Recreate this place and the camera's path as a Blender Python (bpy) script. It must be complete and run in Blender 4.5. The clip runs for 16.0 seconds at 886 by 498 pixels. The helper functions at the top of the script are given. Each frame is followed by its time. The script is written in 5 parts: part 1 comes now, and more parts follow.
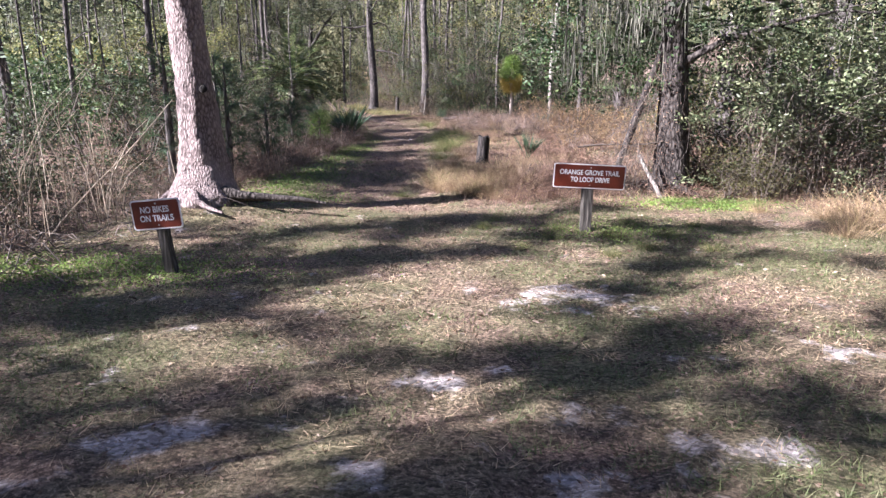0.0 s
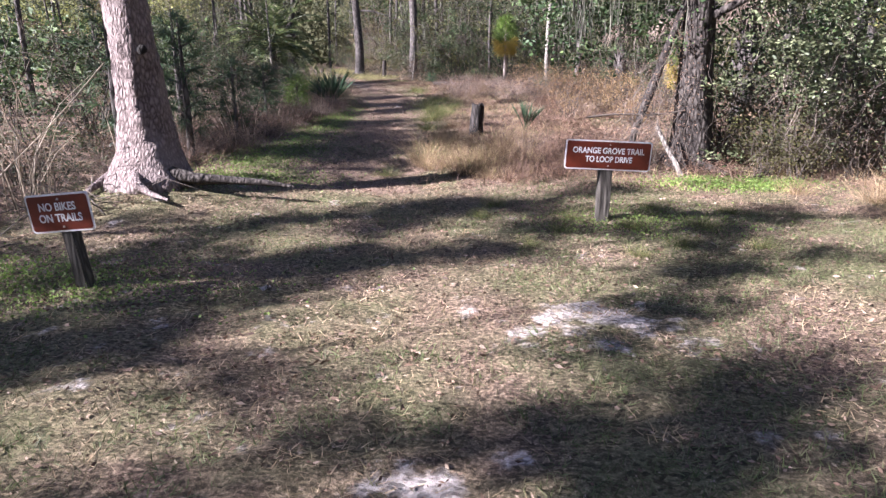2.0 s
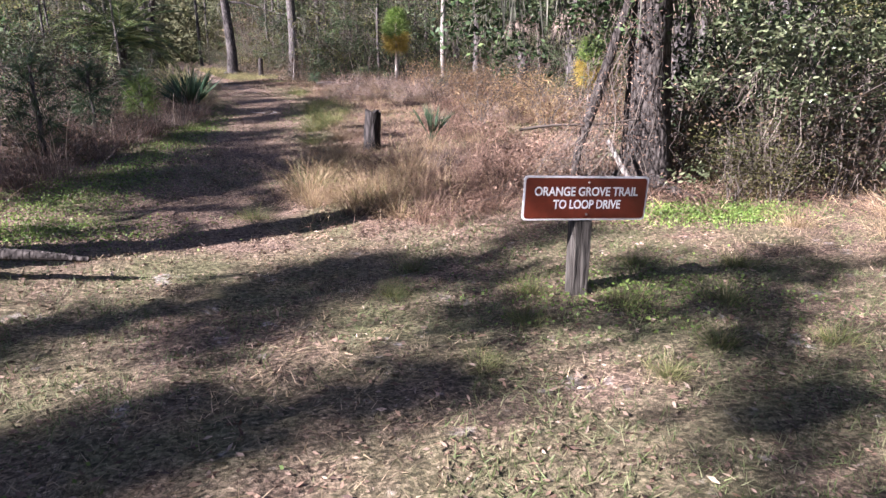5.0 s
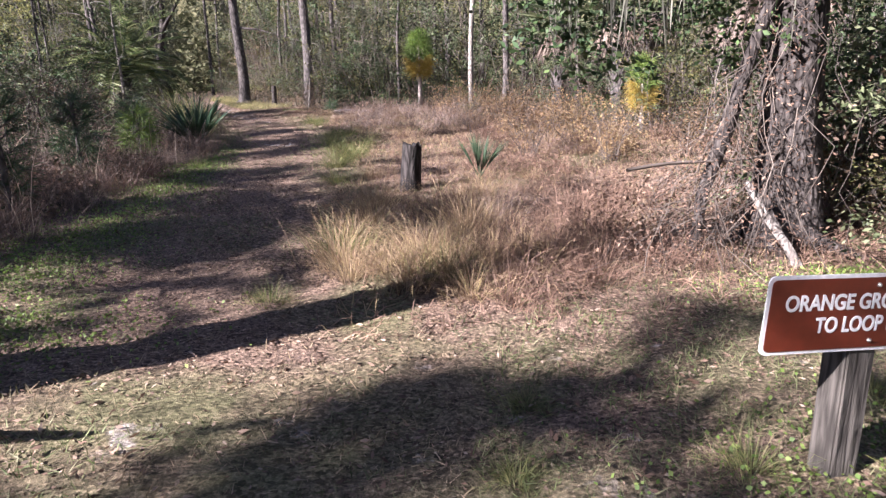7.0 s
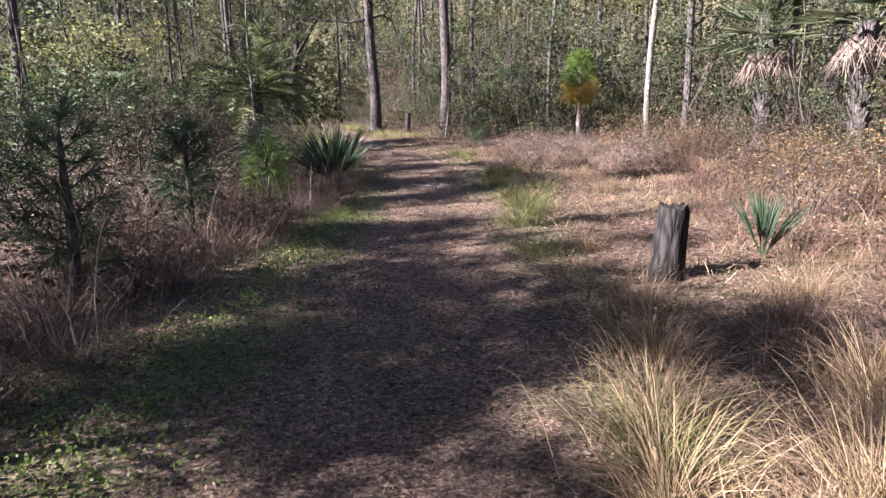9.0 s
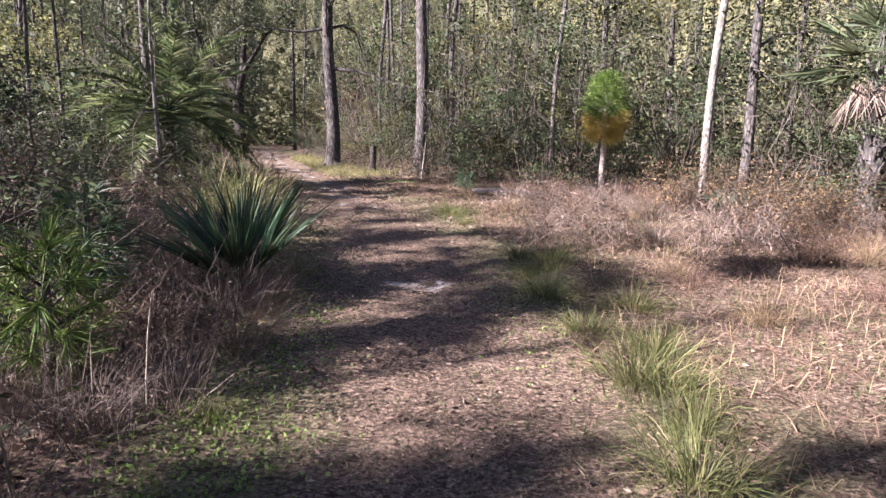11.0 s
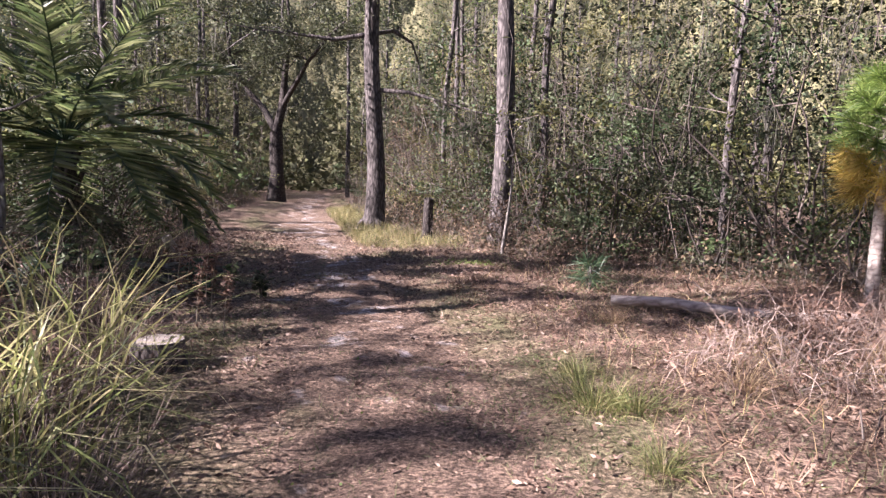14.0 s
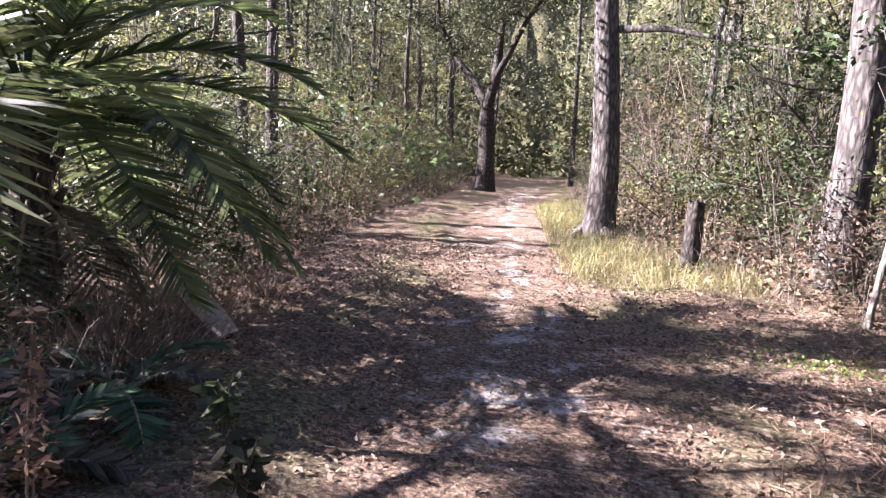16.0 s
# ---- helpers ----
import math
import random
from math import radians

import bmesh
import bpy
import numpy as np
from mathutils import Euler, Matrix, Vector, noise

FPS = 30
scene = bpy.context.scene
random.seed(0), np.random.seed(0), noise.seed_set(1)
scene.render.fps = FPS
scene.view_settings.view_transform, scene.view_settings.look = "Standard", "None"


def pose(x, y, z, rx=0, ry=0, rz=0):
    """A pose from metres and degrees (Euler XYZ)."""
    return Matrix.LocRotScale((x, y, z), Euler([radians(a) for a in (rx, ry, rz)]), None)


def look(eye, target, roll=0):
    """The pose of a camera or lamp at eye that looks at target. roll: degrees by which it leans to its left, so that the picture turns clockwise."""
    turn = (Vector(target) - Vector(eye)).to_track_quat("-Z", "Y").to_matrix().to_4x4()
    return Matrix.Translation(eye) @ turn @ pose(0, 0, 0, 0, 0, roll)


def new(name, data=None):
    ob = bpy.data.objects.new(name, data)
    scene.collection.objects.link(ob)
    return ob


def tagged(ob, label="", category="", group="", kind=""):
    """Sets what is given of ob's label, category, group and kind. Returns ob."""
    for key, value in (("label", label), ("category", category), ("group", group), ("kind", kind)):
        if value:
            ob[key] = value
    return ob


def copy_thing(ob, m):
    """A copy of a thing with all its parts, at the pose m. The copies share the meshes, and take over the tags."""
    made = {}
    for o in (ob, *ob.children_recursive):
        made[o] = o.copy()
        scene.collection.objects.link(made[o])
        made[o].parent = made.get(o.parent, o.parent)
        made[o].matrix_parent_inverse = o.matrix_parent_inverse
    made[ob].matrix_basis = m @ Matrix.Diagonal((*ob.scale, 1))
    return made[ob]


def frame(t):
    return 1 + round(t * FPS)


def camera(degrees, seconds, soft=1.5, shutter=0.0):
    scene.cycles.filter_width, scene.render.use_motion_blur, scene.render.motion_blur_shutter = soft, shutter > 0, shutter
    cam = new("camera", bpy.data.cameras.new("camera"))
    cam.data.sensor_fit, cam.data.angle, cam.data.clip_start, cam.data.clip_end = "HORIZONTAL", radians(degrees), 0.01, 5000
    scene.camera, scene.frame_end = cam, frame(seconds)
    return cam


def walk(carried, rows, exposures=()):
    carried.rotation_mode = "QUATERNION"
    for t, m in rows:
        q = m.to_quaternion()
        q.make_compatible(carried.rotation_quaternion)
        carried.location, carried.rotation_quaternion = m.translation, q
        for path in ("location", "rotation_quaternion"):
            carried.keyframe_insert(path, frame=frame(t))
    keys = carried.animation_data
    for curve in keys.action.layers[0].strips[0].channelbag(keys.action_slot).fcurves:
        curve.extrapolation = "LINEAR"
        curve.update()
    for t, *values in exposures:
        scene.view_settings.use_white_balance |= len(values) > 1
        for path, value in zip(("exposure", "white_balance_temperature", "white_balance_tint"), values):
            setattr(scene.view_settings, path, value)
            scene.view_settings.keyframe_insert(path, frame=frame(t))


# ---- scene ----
cam = camera(70.3, 16.0, soft=1.4)
PATH = [
    (0, (0.773, -0.702, 1.67), (0.699, 1.242, 1.21), 0.2),
    (0.5, (0.756, -0.349, 1.659), (0.68, 1.588, 1.166), 0.3),
    (1, (0.699, -0.004, 1.651), (0.623, 1.924, 1.124), 0.2),
    (1.5, (0.708, 0.336, 1.666), (0.644, 2.257, 1.112), 0.3),
    (2, (0.735, 0.666, 1.654), (0.691, 2.584, 1.091), 0.1),
    (2.5, (0.693, 1.038, 1.644), (0.67, 2.956, 1.077), 0.2),
    (3, (0.669, 1.446, 1.629), (0.671, 3.363, 1.057), 0.2),
    (3.5, (0.664, 1.825, 1.694), (0.688, 3.735, 1.099), 0.1),
    (4, (0.717, 2.268, 1.657), (0.829, 4.178, 1.075), 0.3),
    (6.3, (0.617, 4.627, 1.617), (0.997, 6.51, 1.06), -1.0),
    (6.5, (0.555, 4.82, 1.606), (0.917, 6.71, 1.06), -0.9),
    (7, (0.414, 5.339, 1.592), (0.666, 7.261, 1.098), -1.1),
    (7.5, (0.232, 5.842, 1.579), (0.364, 7.785, 1.124), -0.8),
    (8, (0.035, 6.557, 1.557), (0.055, 8.508, 1.122), -0.8),
    (8.5, (-0.273, 7.55, 1.586), (-0.334, 9.505, 1.169), -0.8),
    (8.7, (-0.417, 7.94, 1.596), (-0.506, 9.895, 1.184), -0.7),
    (10.8, (-1.2, 13.225, 1.839), (-1.156, 15.196, 1.5), 1.4),
    (11, (-1.237, 13.682, 1.855), (-1.188, 15.655, 1.533), 1.2),
    (11.5, (-1.307, 14.816, 1.918), (-1.173, 16.792, 1.641), 1.3),
    (12, (-1.346, 16.039, 1.92), (-1.086, 18.006, 1.664), 1.3),
    (12.5, (-1.273, 17.153, 1.967), (-1.005, 19.12, 1.719), 1.2),
    (13, (-1.265, 18.321, 1.966), (-1.023, 20.296, 1.757), 1.3),
    (13.5, (-1.356, 19.455, 1.996), (-1.284, 21.445, 1.807), 1.5),
    (14, (-1.52, 20.541, 2.045), (-1.693, 22.525, 1.854), 1.7),
    (14.5, (-1.721, 21.791, 2.034), (-2.166, 23.731, 1.837), 2.1),
    (15, (-1.893, 23.092, 2.087), (-2.452, 25.0, 1.87), 2.0),
    (15.5, (-2.163, 24.217, 2.11), (-2.872, 26.074, 1.881), 2.2),
    (16, (-2.454, 25.455, 2.131), (-3.305, 27.245, 1.87), 2.2),
]
walk(cam, [(t, look(eye, target, roll)) for t, eye, target, roll in PATH], [(0.0, 2.58, 5560, 21), (4.0, 2.46, 5620, 23), (8.0, 2.48, 5780, 23), (12.5, 2.5, 5820, 24), (13.5, 2.42, 5980, 26), (14.5, 2.58, 5880, 31), (15.5, 3.0, 5820, 26), (16.0, 3.16, 5820, 25)])

# ---- world, sun, exposure ----
SUN_EL = radians(32)
SUN_XY = Vector((-0.93, -0.38)).normalized()
world = bpy.data.worlds.new("sky")
scene.world = world
world.use_nodes = True
wn = world.node_tree.nodes
sky = wn.new("ShaderNodeTexSky")
sky.sky_type = "NISHITA"
sky.air_density = 0.4
sky.ozone_density = 0.7
sky.dust_density = 0.6
sky.sun_disc = False
sky.sun_elevation = SUN_EL
sky.sun_rotation = math.atan2(SUN_XY.x, SUN_XY.y)
wn["Background"].inputs["Strength"].default_value = 0.051
world.node_tree.links.new(sky.outputs[0], wn["Background"].inputs["Color"])
sun_data = bpy.data.lights.new("sun", "SUN")
sun_data.energy = 5.0
sun_data.angle = radians(0.5)
sun_data.color = (1.0, 0.91, 0.79)
sun = new("sun", sun_data)
sun.matrix_world = look((SUN_XY.x * 60, SUN_XY.y * 60, 60 * math.tan(SUN_EL)), (0, 0, 0))

# ---- materials ----


def nodes_of(name):
    m = bpy.data.materials.new(name)
    m.use_nodes = True
    nt = m.node_tree
    return m, nt, nt.nodes["Principled BSDF"], nt.nodes["Material Output"]


def ramp_node(nt, stops):
    r = nt.nodes.new("ShaderNodeValToRGB")
    e = r.color_ramp.elements
    while len(e) < len(stops):
        e.new(0.5)
    for el, (p, c) in zip(e, stops):
        el.position = p
        el.color = (*c, 1)
    return r


def even(cols):
    n = max(len(cols) - 1, 1)
    return [(i / n, c) for i, c in enumerate(cols)]


def tex(nt, kind, scale, coords=None, detail=6.0, rough=0.6, stretch=None):
    n = nt.nodes.new(kind)
    n.inputs["Scale"].default_value = scale
    if kind == "ShaderNodeTexNoise":
        n.inputs["Detail"].default_value = detail
        n.inputs["Roughness"].default_value = rough
    tc = nt.nodes.new("ShaderNodeTexCoord")
    src = tc.outputs["Object"]
    if stretch:
        mp = nt.nodes.new("ShaderNodeMapping")
        mp.inputs["Scale"].default_value = stretch
        nt.links.new(src, mp.inputs["Vector"])
        src = mp.outputs["Vector"]
    nt.links.new(src, n.inputs["Vector"])
    return n


def leaf_mat(name, cols, rough=0.5, thin=0.35, per_object=0.0):
    """Leaves and blades: one tint a leaf, some light through the blade."""
    m, nt, bsdf, out = nodes_of(name)
    geo = nt.nodes.new("ShaderNodeNewGeometry")
    r = ramp_node(nt, even(cols))
    if per_object:
        # leaves of one bough are of one colour, with small differences from leaf to leaf
        bough = tex(nt, "ShaderNodeTexNoise", 1.1, detail=3.0)
        wide = nt.nodes.new("ShaderNodeMapRange")
        wide.inputs["From Min"].default_value, wide.inputs["From Max"].default_value = 0.32, 0.68
        nt.links.new(bough.outputs["Fac"], wide.inputs["Value"])
        share = nt.nodes.new("ShaderNodeMix")
        share.inputs[0].default_value = 0.38
        nt.links.new(wide.outputs["Result"], share.inputs[2])
        nt.links.new(geo.outputs["Random Per Island"], share.inputs[3])
        nt.links.new(share.outputs[0], r.inputs["Fac"])
    else:
        nt.links.new(geo.outputs["Random Per Island"], r.inputs["Fac"])
    col = r.outputs["Color"]
    big = tex(nt, "ShaderNodeTexNoise", 1.5, detail=2.0)
    hsv = nt.nodes.new("ShaderNodeHueSaturation")
    mr = nt.nodes.new("ShaderNodeMapRange")
    mr.inputs["From Min"].default_value, mr.inputs["From Max"].default_value = 0.3, 0.7
    mr.inputs["To Min"].default_value, mr.inputs["To Max"].default_value = 0.5, 1.5
    nt.links.new(big.outputs["Fac"], mr.inputs["Value"])
    nt.links.new(mr.outputs["Result"], hsv.inputs["Value"])
    nt.links.new(col, hsv.inputs["Color"])
    if per_object:
        info = nt.nodes.new("ShaderNodeObjectInfo")
        m2 = nt.nodes.new("ShaderNodeMapRange")
        m2.inputs["To Min"].default_value, m2.inputs["To Max"].default_value = 0.5 - per_object, 0.5 + per_object
        nt.links.new(info.outputs["Random"], m2.inputs["Value"])
        nt.links.new(m2.outputs["Result"], hsv.inputs["Hue"])
        m3 = nt.nodes.new("ShaderNodeMath")
        m3.operation = "MULTIPLY_ADD"
        m3.inputs[1].default_value, m3.inputs[2].default_value = 0.85, 0.45
        nt.links.new(info.outputs["Random"], m3.inputs[0])
        m4 = nt.nodes.new("ShaderNodeMath")
        m4.operation = "MULTIPLY"
        nt.links.new(m3.outputs[0], m4.inputs[0])
        nt.links.new(mr.outputs["Result"], m4.inputs[1])
        nt.links.new(m4.outputs[0], hsv.inputs["Value"])
    nt.links.new(hsv.outputs["Color"], bsdf.inputs["Base Color"])
    bsdf.inputs["Roughness"].default_value = rough
    bsdf.inputs["Specular IOR Level"].default_value = 0.35
    tr = nt.nodes.new("ShaderNodeBsdfTranslucent")
    nt.links.new(hsv.outputs["Color"], tr.inputs["Color"])
    mix = nt.nodes.new("ShaderNodeMixShader")
    mix.inputs["Fac"].default_value = thin
    nt.links.new(bsdf.outputs[0], mix.inputs[1])
    nt.links.new(tr.outputs[0], mix.inputs[2])
    nt.links.new(mix.outputs[0], out.inputs["Surface"])
    return m


def bark_mat(name, cols, scale=14.0, stretch=(1, 1, 0.25), bump=0.6, patch=None, rough=0.9):
    """Bark: stretched plates with dark furrows, fine grain and larger stains."""
    m, nt, bsdf, out = nodes_of(name)
    v = tex(nt, "ShaderNodeTexVoronoi", scale, stretch=stretch)
    v.feature = "DISTANCE_TO_EDGE"
    n = tex(nt, "ShaderNodeTexNoise", scale * 1.8, detail=8.0, stretch=stretch)
    add = nt.nodes.new("ShaderNodeMath")
    add.operation = "MULTIPLY_ADD"
    add.inputs[1].default_value = 1.1
    nt.links.new(v.outputs["Distance"], add.inputs[0])
    sc = nt.nodes.new("ShaderNodeMath")
    sc.operation = "MULTIPLY"
    sc.inputs[1].default_value = 0.85
    nt.links.new(n.outputs["Fac"], sc.inputs[0])
    nt.links.new(sc.outputs[0], add.inputs[2])
    r = ramp_node(nt, [(0.18 + 0.6 * p, c) for p, c in even(cols)])
    nt.links.new(add.outputs[0], r.inputs["Fac"])
    col = r.outputs["Color"]
    if patch:
        big = tex(nt, "ShaderNodeTexNoise", 2.2, detail=5.0, stretch=(1, 1, 0.5))
        st = ramp_node(nt, [(0.45, (0, 0, 0)), (0.62, (1, 1, 1))])
        nt.links.new(big.outputs["Fac"], st.inputs["Fac"])
        mx = nt.nodes.new("ShaderNodeMixRGB")
        mx.inputs[2].default_value = (*patch, 1)
        nt.links.new(st.outputs["Color"], mx.inputs[0])
        nt.links.new(col, mx.inputs[1])
        mul = nt.nodes.new("ShaderNodeMixRGB")
        mul.inputs[0].default_value = 0.5
        nt.links.new(col, mul.inputs[1])
        nt.links.new(mx.outputs[0], mul.inputs[2])
        col = mul.outputs[0]
    nt.links.new(col, bsdf.inputs["Base Color"])
    bsdf.inputs["Roughness"].default_value = rough
    bsdf.inputs["Specular IOR Level"].default_value = 0.2
    b = nt.nodes.new("ShaderNodeBump")
    b.inputs["Strength"].default_value = bump
    b.inputs["Distance"].default_value = 0.03
    nt.links.new(add.outputs[0], b.inputs["Height"])
    nt.links.new(b.outputs["Normal"], bsdf.inputs["Normal"])
    return m


def plain_mat(name, col, rough=0.5, metal=0.0, wear=0.15, scale=30.0, bump=0.1):
    m, nt, bsdf, out = nodes_of(name)
    n = tex(nt, "ShaderNodeTexNoise", scale, detail=8.0)
    dark = tuple(c * (1 - wear) for c in col)
    lite = tuple(min(1, c * (1 + wear)) for c in col)
    r = ramp_node(nt, [(0.35, dark), (0.65, lite)])
    nt.links.new(n.outputs["Fac"], r.inputs["Fac"])
    nt.links.new(r.outputs["Color"], bsdf.inputs["Base Color"])
    bsdf.inputs["Roughness"].default_value = rough
    bsdf.inputs["Metallic"].default_value = metal
    b = nt.nodes.new("ShaderNodeBump")
    b.inputs["Strength"].default_value = bump
    b.inputs["Distance"].default_value = 0.004
    nt.links.new(n.outputs["Fac"], b.inputs["Height"])
    nt.links.new(b.outputs["Normal"], bsdf.inputs["Normal"])
    return m


def ground_mat():
    """Pale sand, brown litter and thin grass, mixed by where feet have worn the ground."""
    m, nt, bsdf, out = nodes_of("woodland_ground")
    L = nt.links.new
    fine = tex(nt, "ShaderNodeTexNoise", 46.0, detail=8.0, rough=0.82)
    mid = tex(nt, "ShaderNodeTexNoise", 3.0, detail=8.0, rough=0.65)
    big = tex(nt, "ShaderNodeTexNoise", 0.8, detail=6.0, rough=0.6)
    litter = ramp_node(nt, [(0.30, (0.022, 0.016, 0.013)), (0.44, (0.085, 0.06, 0.047)), (0.56, (0.25, 0.175, 0.128)), (0.66, (0.52, 0.41, 0.31))])
    L(fine.outputs["Fac"], litter.inputs["Fac"])
    green = ramp_node(nt, [(0.3, (0.04, 0.042, 0.022)), (0.5, (0.12, 0.112, 0.06)), (0.7, (0.32, 0.27, 0.175))])
    L(fine.outputs["Fac"], green.inputs["Fac"])
    sand = ramp_node(nt, [(0.3, (0.24, 0.19, 0.17)), (0.5, (0.37, 0.33, 0.31)), (0.7, (0.52, 0.49, 0.475))])
    L(fine.outputs["Fac"], sand.inputs["Fac"])

    def mask(src, attr, lo, hi, weight):
        a = nt.nodes.new("ShaderNodeAttribute")
        a.attribute_name = attr
        s = nt.nodes.new("ShaderNodeMath")
        s.operation = "MULTIPLY_ADD"
        s.inputs[1].default_value = weight
        L(a.outputs["Fac"], s.inputs[0])
        L(src.outputs["Fac"], s.inputs[2])
        r = ramp_node(nt, [(lo, (0, 0, 0)), (hi, (1, 1, 1))])
        L(s.outputs[0], r.inputs["Fac"])
        return r

    turf = mask(big, "turf", 0.62, 0.86, 0.33)
    bare = mask(mid, "bare", 0.70, 0.80, 0.30)
    m1 = nt.nodes.new("ShaderNodeMixRGB")
    L(turf.outputs["Color"], m1.inputs[0])
    L(litter.outputs["Color"], m1.inputs[1])
    L(green.outputs["Color"], m1.inputs[2])
    m2 = nt.nodes.new("ShaderNodeMixRGB")
    L(bare.outputs["Color"], m2.inputs[0])
    L(m1.outputs[0], m2.inputs[1])
    L(sand.outputs["Color"], m2.inputs[2])
    # flat scraps of leaf and bark, each of its own tone
    chips = tex(nt, "ShaderNodeTexVoronoi", 34.0, stretch=(1, 1.5, 1))
    tone = nt.nodes.new("ShaderNodeSeparateColor")
    L(chips.outputs["Color"], tone.inputs[0])
    span = nt.nodes.new("ShaderNodeMapRange")
    span.inputs["To Min"].default_value, span.inputs["To Max"].default_value = 0.45, 1.55
    L(tone.outputs[0], span.inputs["Value"])
    shade = nt.nodes.new("ShaderNodeHueSaturation")
    L(span.outputs["Result"], shade.inputs["Value"])
    L(m2.outputs[0], shade.inputs["Color"])
    L(shade.outputs["Color"], bsdf.inputs["Base Color"])
    bsdf.inputs["Roughness"].default_value = 0.95
    bsdf.inputs["Specular IOR Level"].default_value = 0.15
    b = nt.nodes.new("ShaderNodeBump")
    b.inputs["Strength"].default_value = 0.9
    b.inputs["Distance"].default_value = 0.02
    L(fine.outputs["Fac"], b.inputs["Height"])
    L(b.outputs["Normal"], bsdf.inputs["Normal"])
    return m


M_GROUND = ground_mat()
M_PINE = bark_mat("pine_bark", [(0.028, 0.02, 0.02), (0.135, 0.105, 0.10), (0.31, 0.25, 0.24)], 24, (1, 1, 0.42), 1.0, (0.34, 0.28, 0.27))
M_TRUNK = bark_mat("grey_brown_bark", [(0.016, 0.014, 0.014), (0.06, 0.053, 0.051), (0.15, 0.133, 0.126)], 14, (1, 1, 0.3), 0.7)
M_OAK = bark_mat("dark_oak_bark", [(0.012, 0.01, 0.009), (0.032, 0.027, 0.025), (0.085, 0.074, 0.068)], 17, (1, 1, 0.4), 0.9)
M_PALE = bark_mat("pale_lichened_bark", [(0.03, 0.025, 0.022), (0.14, 0.122, 0.11), (0.36, 0.33, 0.30)], 17, (1, 1, 0.4), 0.7, (0.20, 0.20, 0.165))
M_CHAR = bark_mat("charred_wood", [(0.006, 0.005, 0.005), (0.018, 0.016, 0.015), (0.055, 0.048, 0.046)], 16, (1, 1, 0.2), 0.9)
M_POST = bark_mat("weathered_post_wood", [(0.022, 0.019, 0.017), (0.06, 0.054, 0.048), (0.125, 0.113, 0.10)], 26, (1, 1, 0.09), 0.5)
M_CUT = bark_mat("sawn_end_grain", [(0.18, 0.15, 0.13), (0.30, 0.265, 0.235), (0.40, 0.36, 0.325)], 24, (1, 1, 1), 0.2)
M_LOG = bark_mat("bleached_log_wood", [(0.12, 0.095, 0.085), (0.31, 0.26, 0.23), (0.50, 0.44, 0.39)], 16, (0.3, 1, 1), 0.6)
M_TWIG = leaf_mat("dry_twigs", [(0.04, 0.033, 0.028), (0.09, 0.073, 0.062), (0.19, 0.158, 0.132)], 0.8, 0.0)
M_STALK = leaf_mat("bleached_stalks", [(0.15, 0.118, 0.085), (0.28, 0.23, 0.17), (0.45, 0.385, 0.305)], 0.7, 0.1)
M_DRY = leaf_mat("dry_grass", [(0.12, 0.078, 0.05), (0.28, 0.19, 0.115), (0.47, 0.355, 0.225), (0.38, 0.31, 0.13)], 0.65, 0.3)
M_RUST = leaf_mat("rusty_dead_weeds", [(0.06, 0.036, 0.027), (0.17, 0.105, 0.076), (0.32, 0.215, 0.155)], 0.75, 0.25)
M_BLEACH = leaf_mat("bleached_weeds", [(0.10, 0.073, 0.06), (0.21, 0.16, 0.135), (0.38, 0.305, 0.26)], 0.75, 0.25)
M_STEM = leaf_mat("pale_stems", [(0.04, 0.032, 0.027), (0.10, 0.082, 0.07), (0.22, 0.19, 0.165)], 0.8, 0.0)
M_GRASS = leaf_mat("green_grass", [(0.07, 0.09, 0.03), (0.13, 0.15, 0.05), (0.22, 0.22, 0.085), (0.34, 0.29, 0.15)], 0.6, 0.35)
M_LONG = leaf_mat("long_grass", [(0.12, 0.155, 0.045), (0.26, 0.28, 0.10), (0.44, 0.41, 0.19), (0.60, 0.53, 0.33)], 0.5, 0.4)
M_VERGE = leaf_mat("pale_verge_grass", [(0.08, 0.095, 0.03), (0.16, 0.16, 0.06), (0.28, 0.25, 0.11), (0.40, 0.33, 0.18)], 0.6, 0.35)
M_GREENTURF = leaf_mat("short_green_turf", [(0.05, 0.07, 0.025), (0.095, 0.125, 0.04), (0.145, 0.165, 0.07), (0.21, 0.20, 0.115)], 0.6, 0.3)
M_TURF = leaf_mat("short_turf", [(0.075, 0.075, 0.035), (0.14, 0.13, 0.065), (0.31, 0.23, 0.14), (0.50, 0.385, 0.26)], 0.7, 0.25)
M_LITTER = leaf_mat("leaf_litter", [(0.05, 0.03, 0.024), (0.14, 0.085, 0.06), (0.21, 0.14, 0.10), (0.33, 0.255, 0.20)], 0.7, 0.1)
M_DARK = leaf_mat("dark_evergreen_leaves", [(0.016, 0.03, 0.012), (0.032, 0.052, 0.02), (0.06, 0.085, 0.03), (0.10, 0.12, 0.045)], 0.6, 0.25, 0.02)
M_MIDG = leaf_mat("mid_green_leaves", [(0.036, 0.052, 0.024), (0.068, 0.087, 0.042), (0.107, 0.124, 0.062), (0.175, 0.176, 0.096)], 0.62, 0.35, 0.025)
M_YELG = leaf_mat("yellow_green_leaves", [(0.07, 0.082, 0.026), (0.125, 0.132, 0.046), (0.19, 0.18, 0.068), (0.30, 0.255, 0.10)], 0.62, 0.45, 0.02)
M_BROWNL = leaf_mat("brown_thicket_leaves", [(0.05, 0.035, 0.025), (0.12, 0.08, 0.055), (0.20, 0.14, 0.09), (0.15, 0.125, 0.075)], 0.7, 0.25, 0.02)
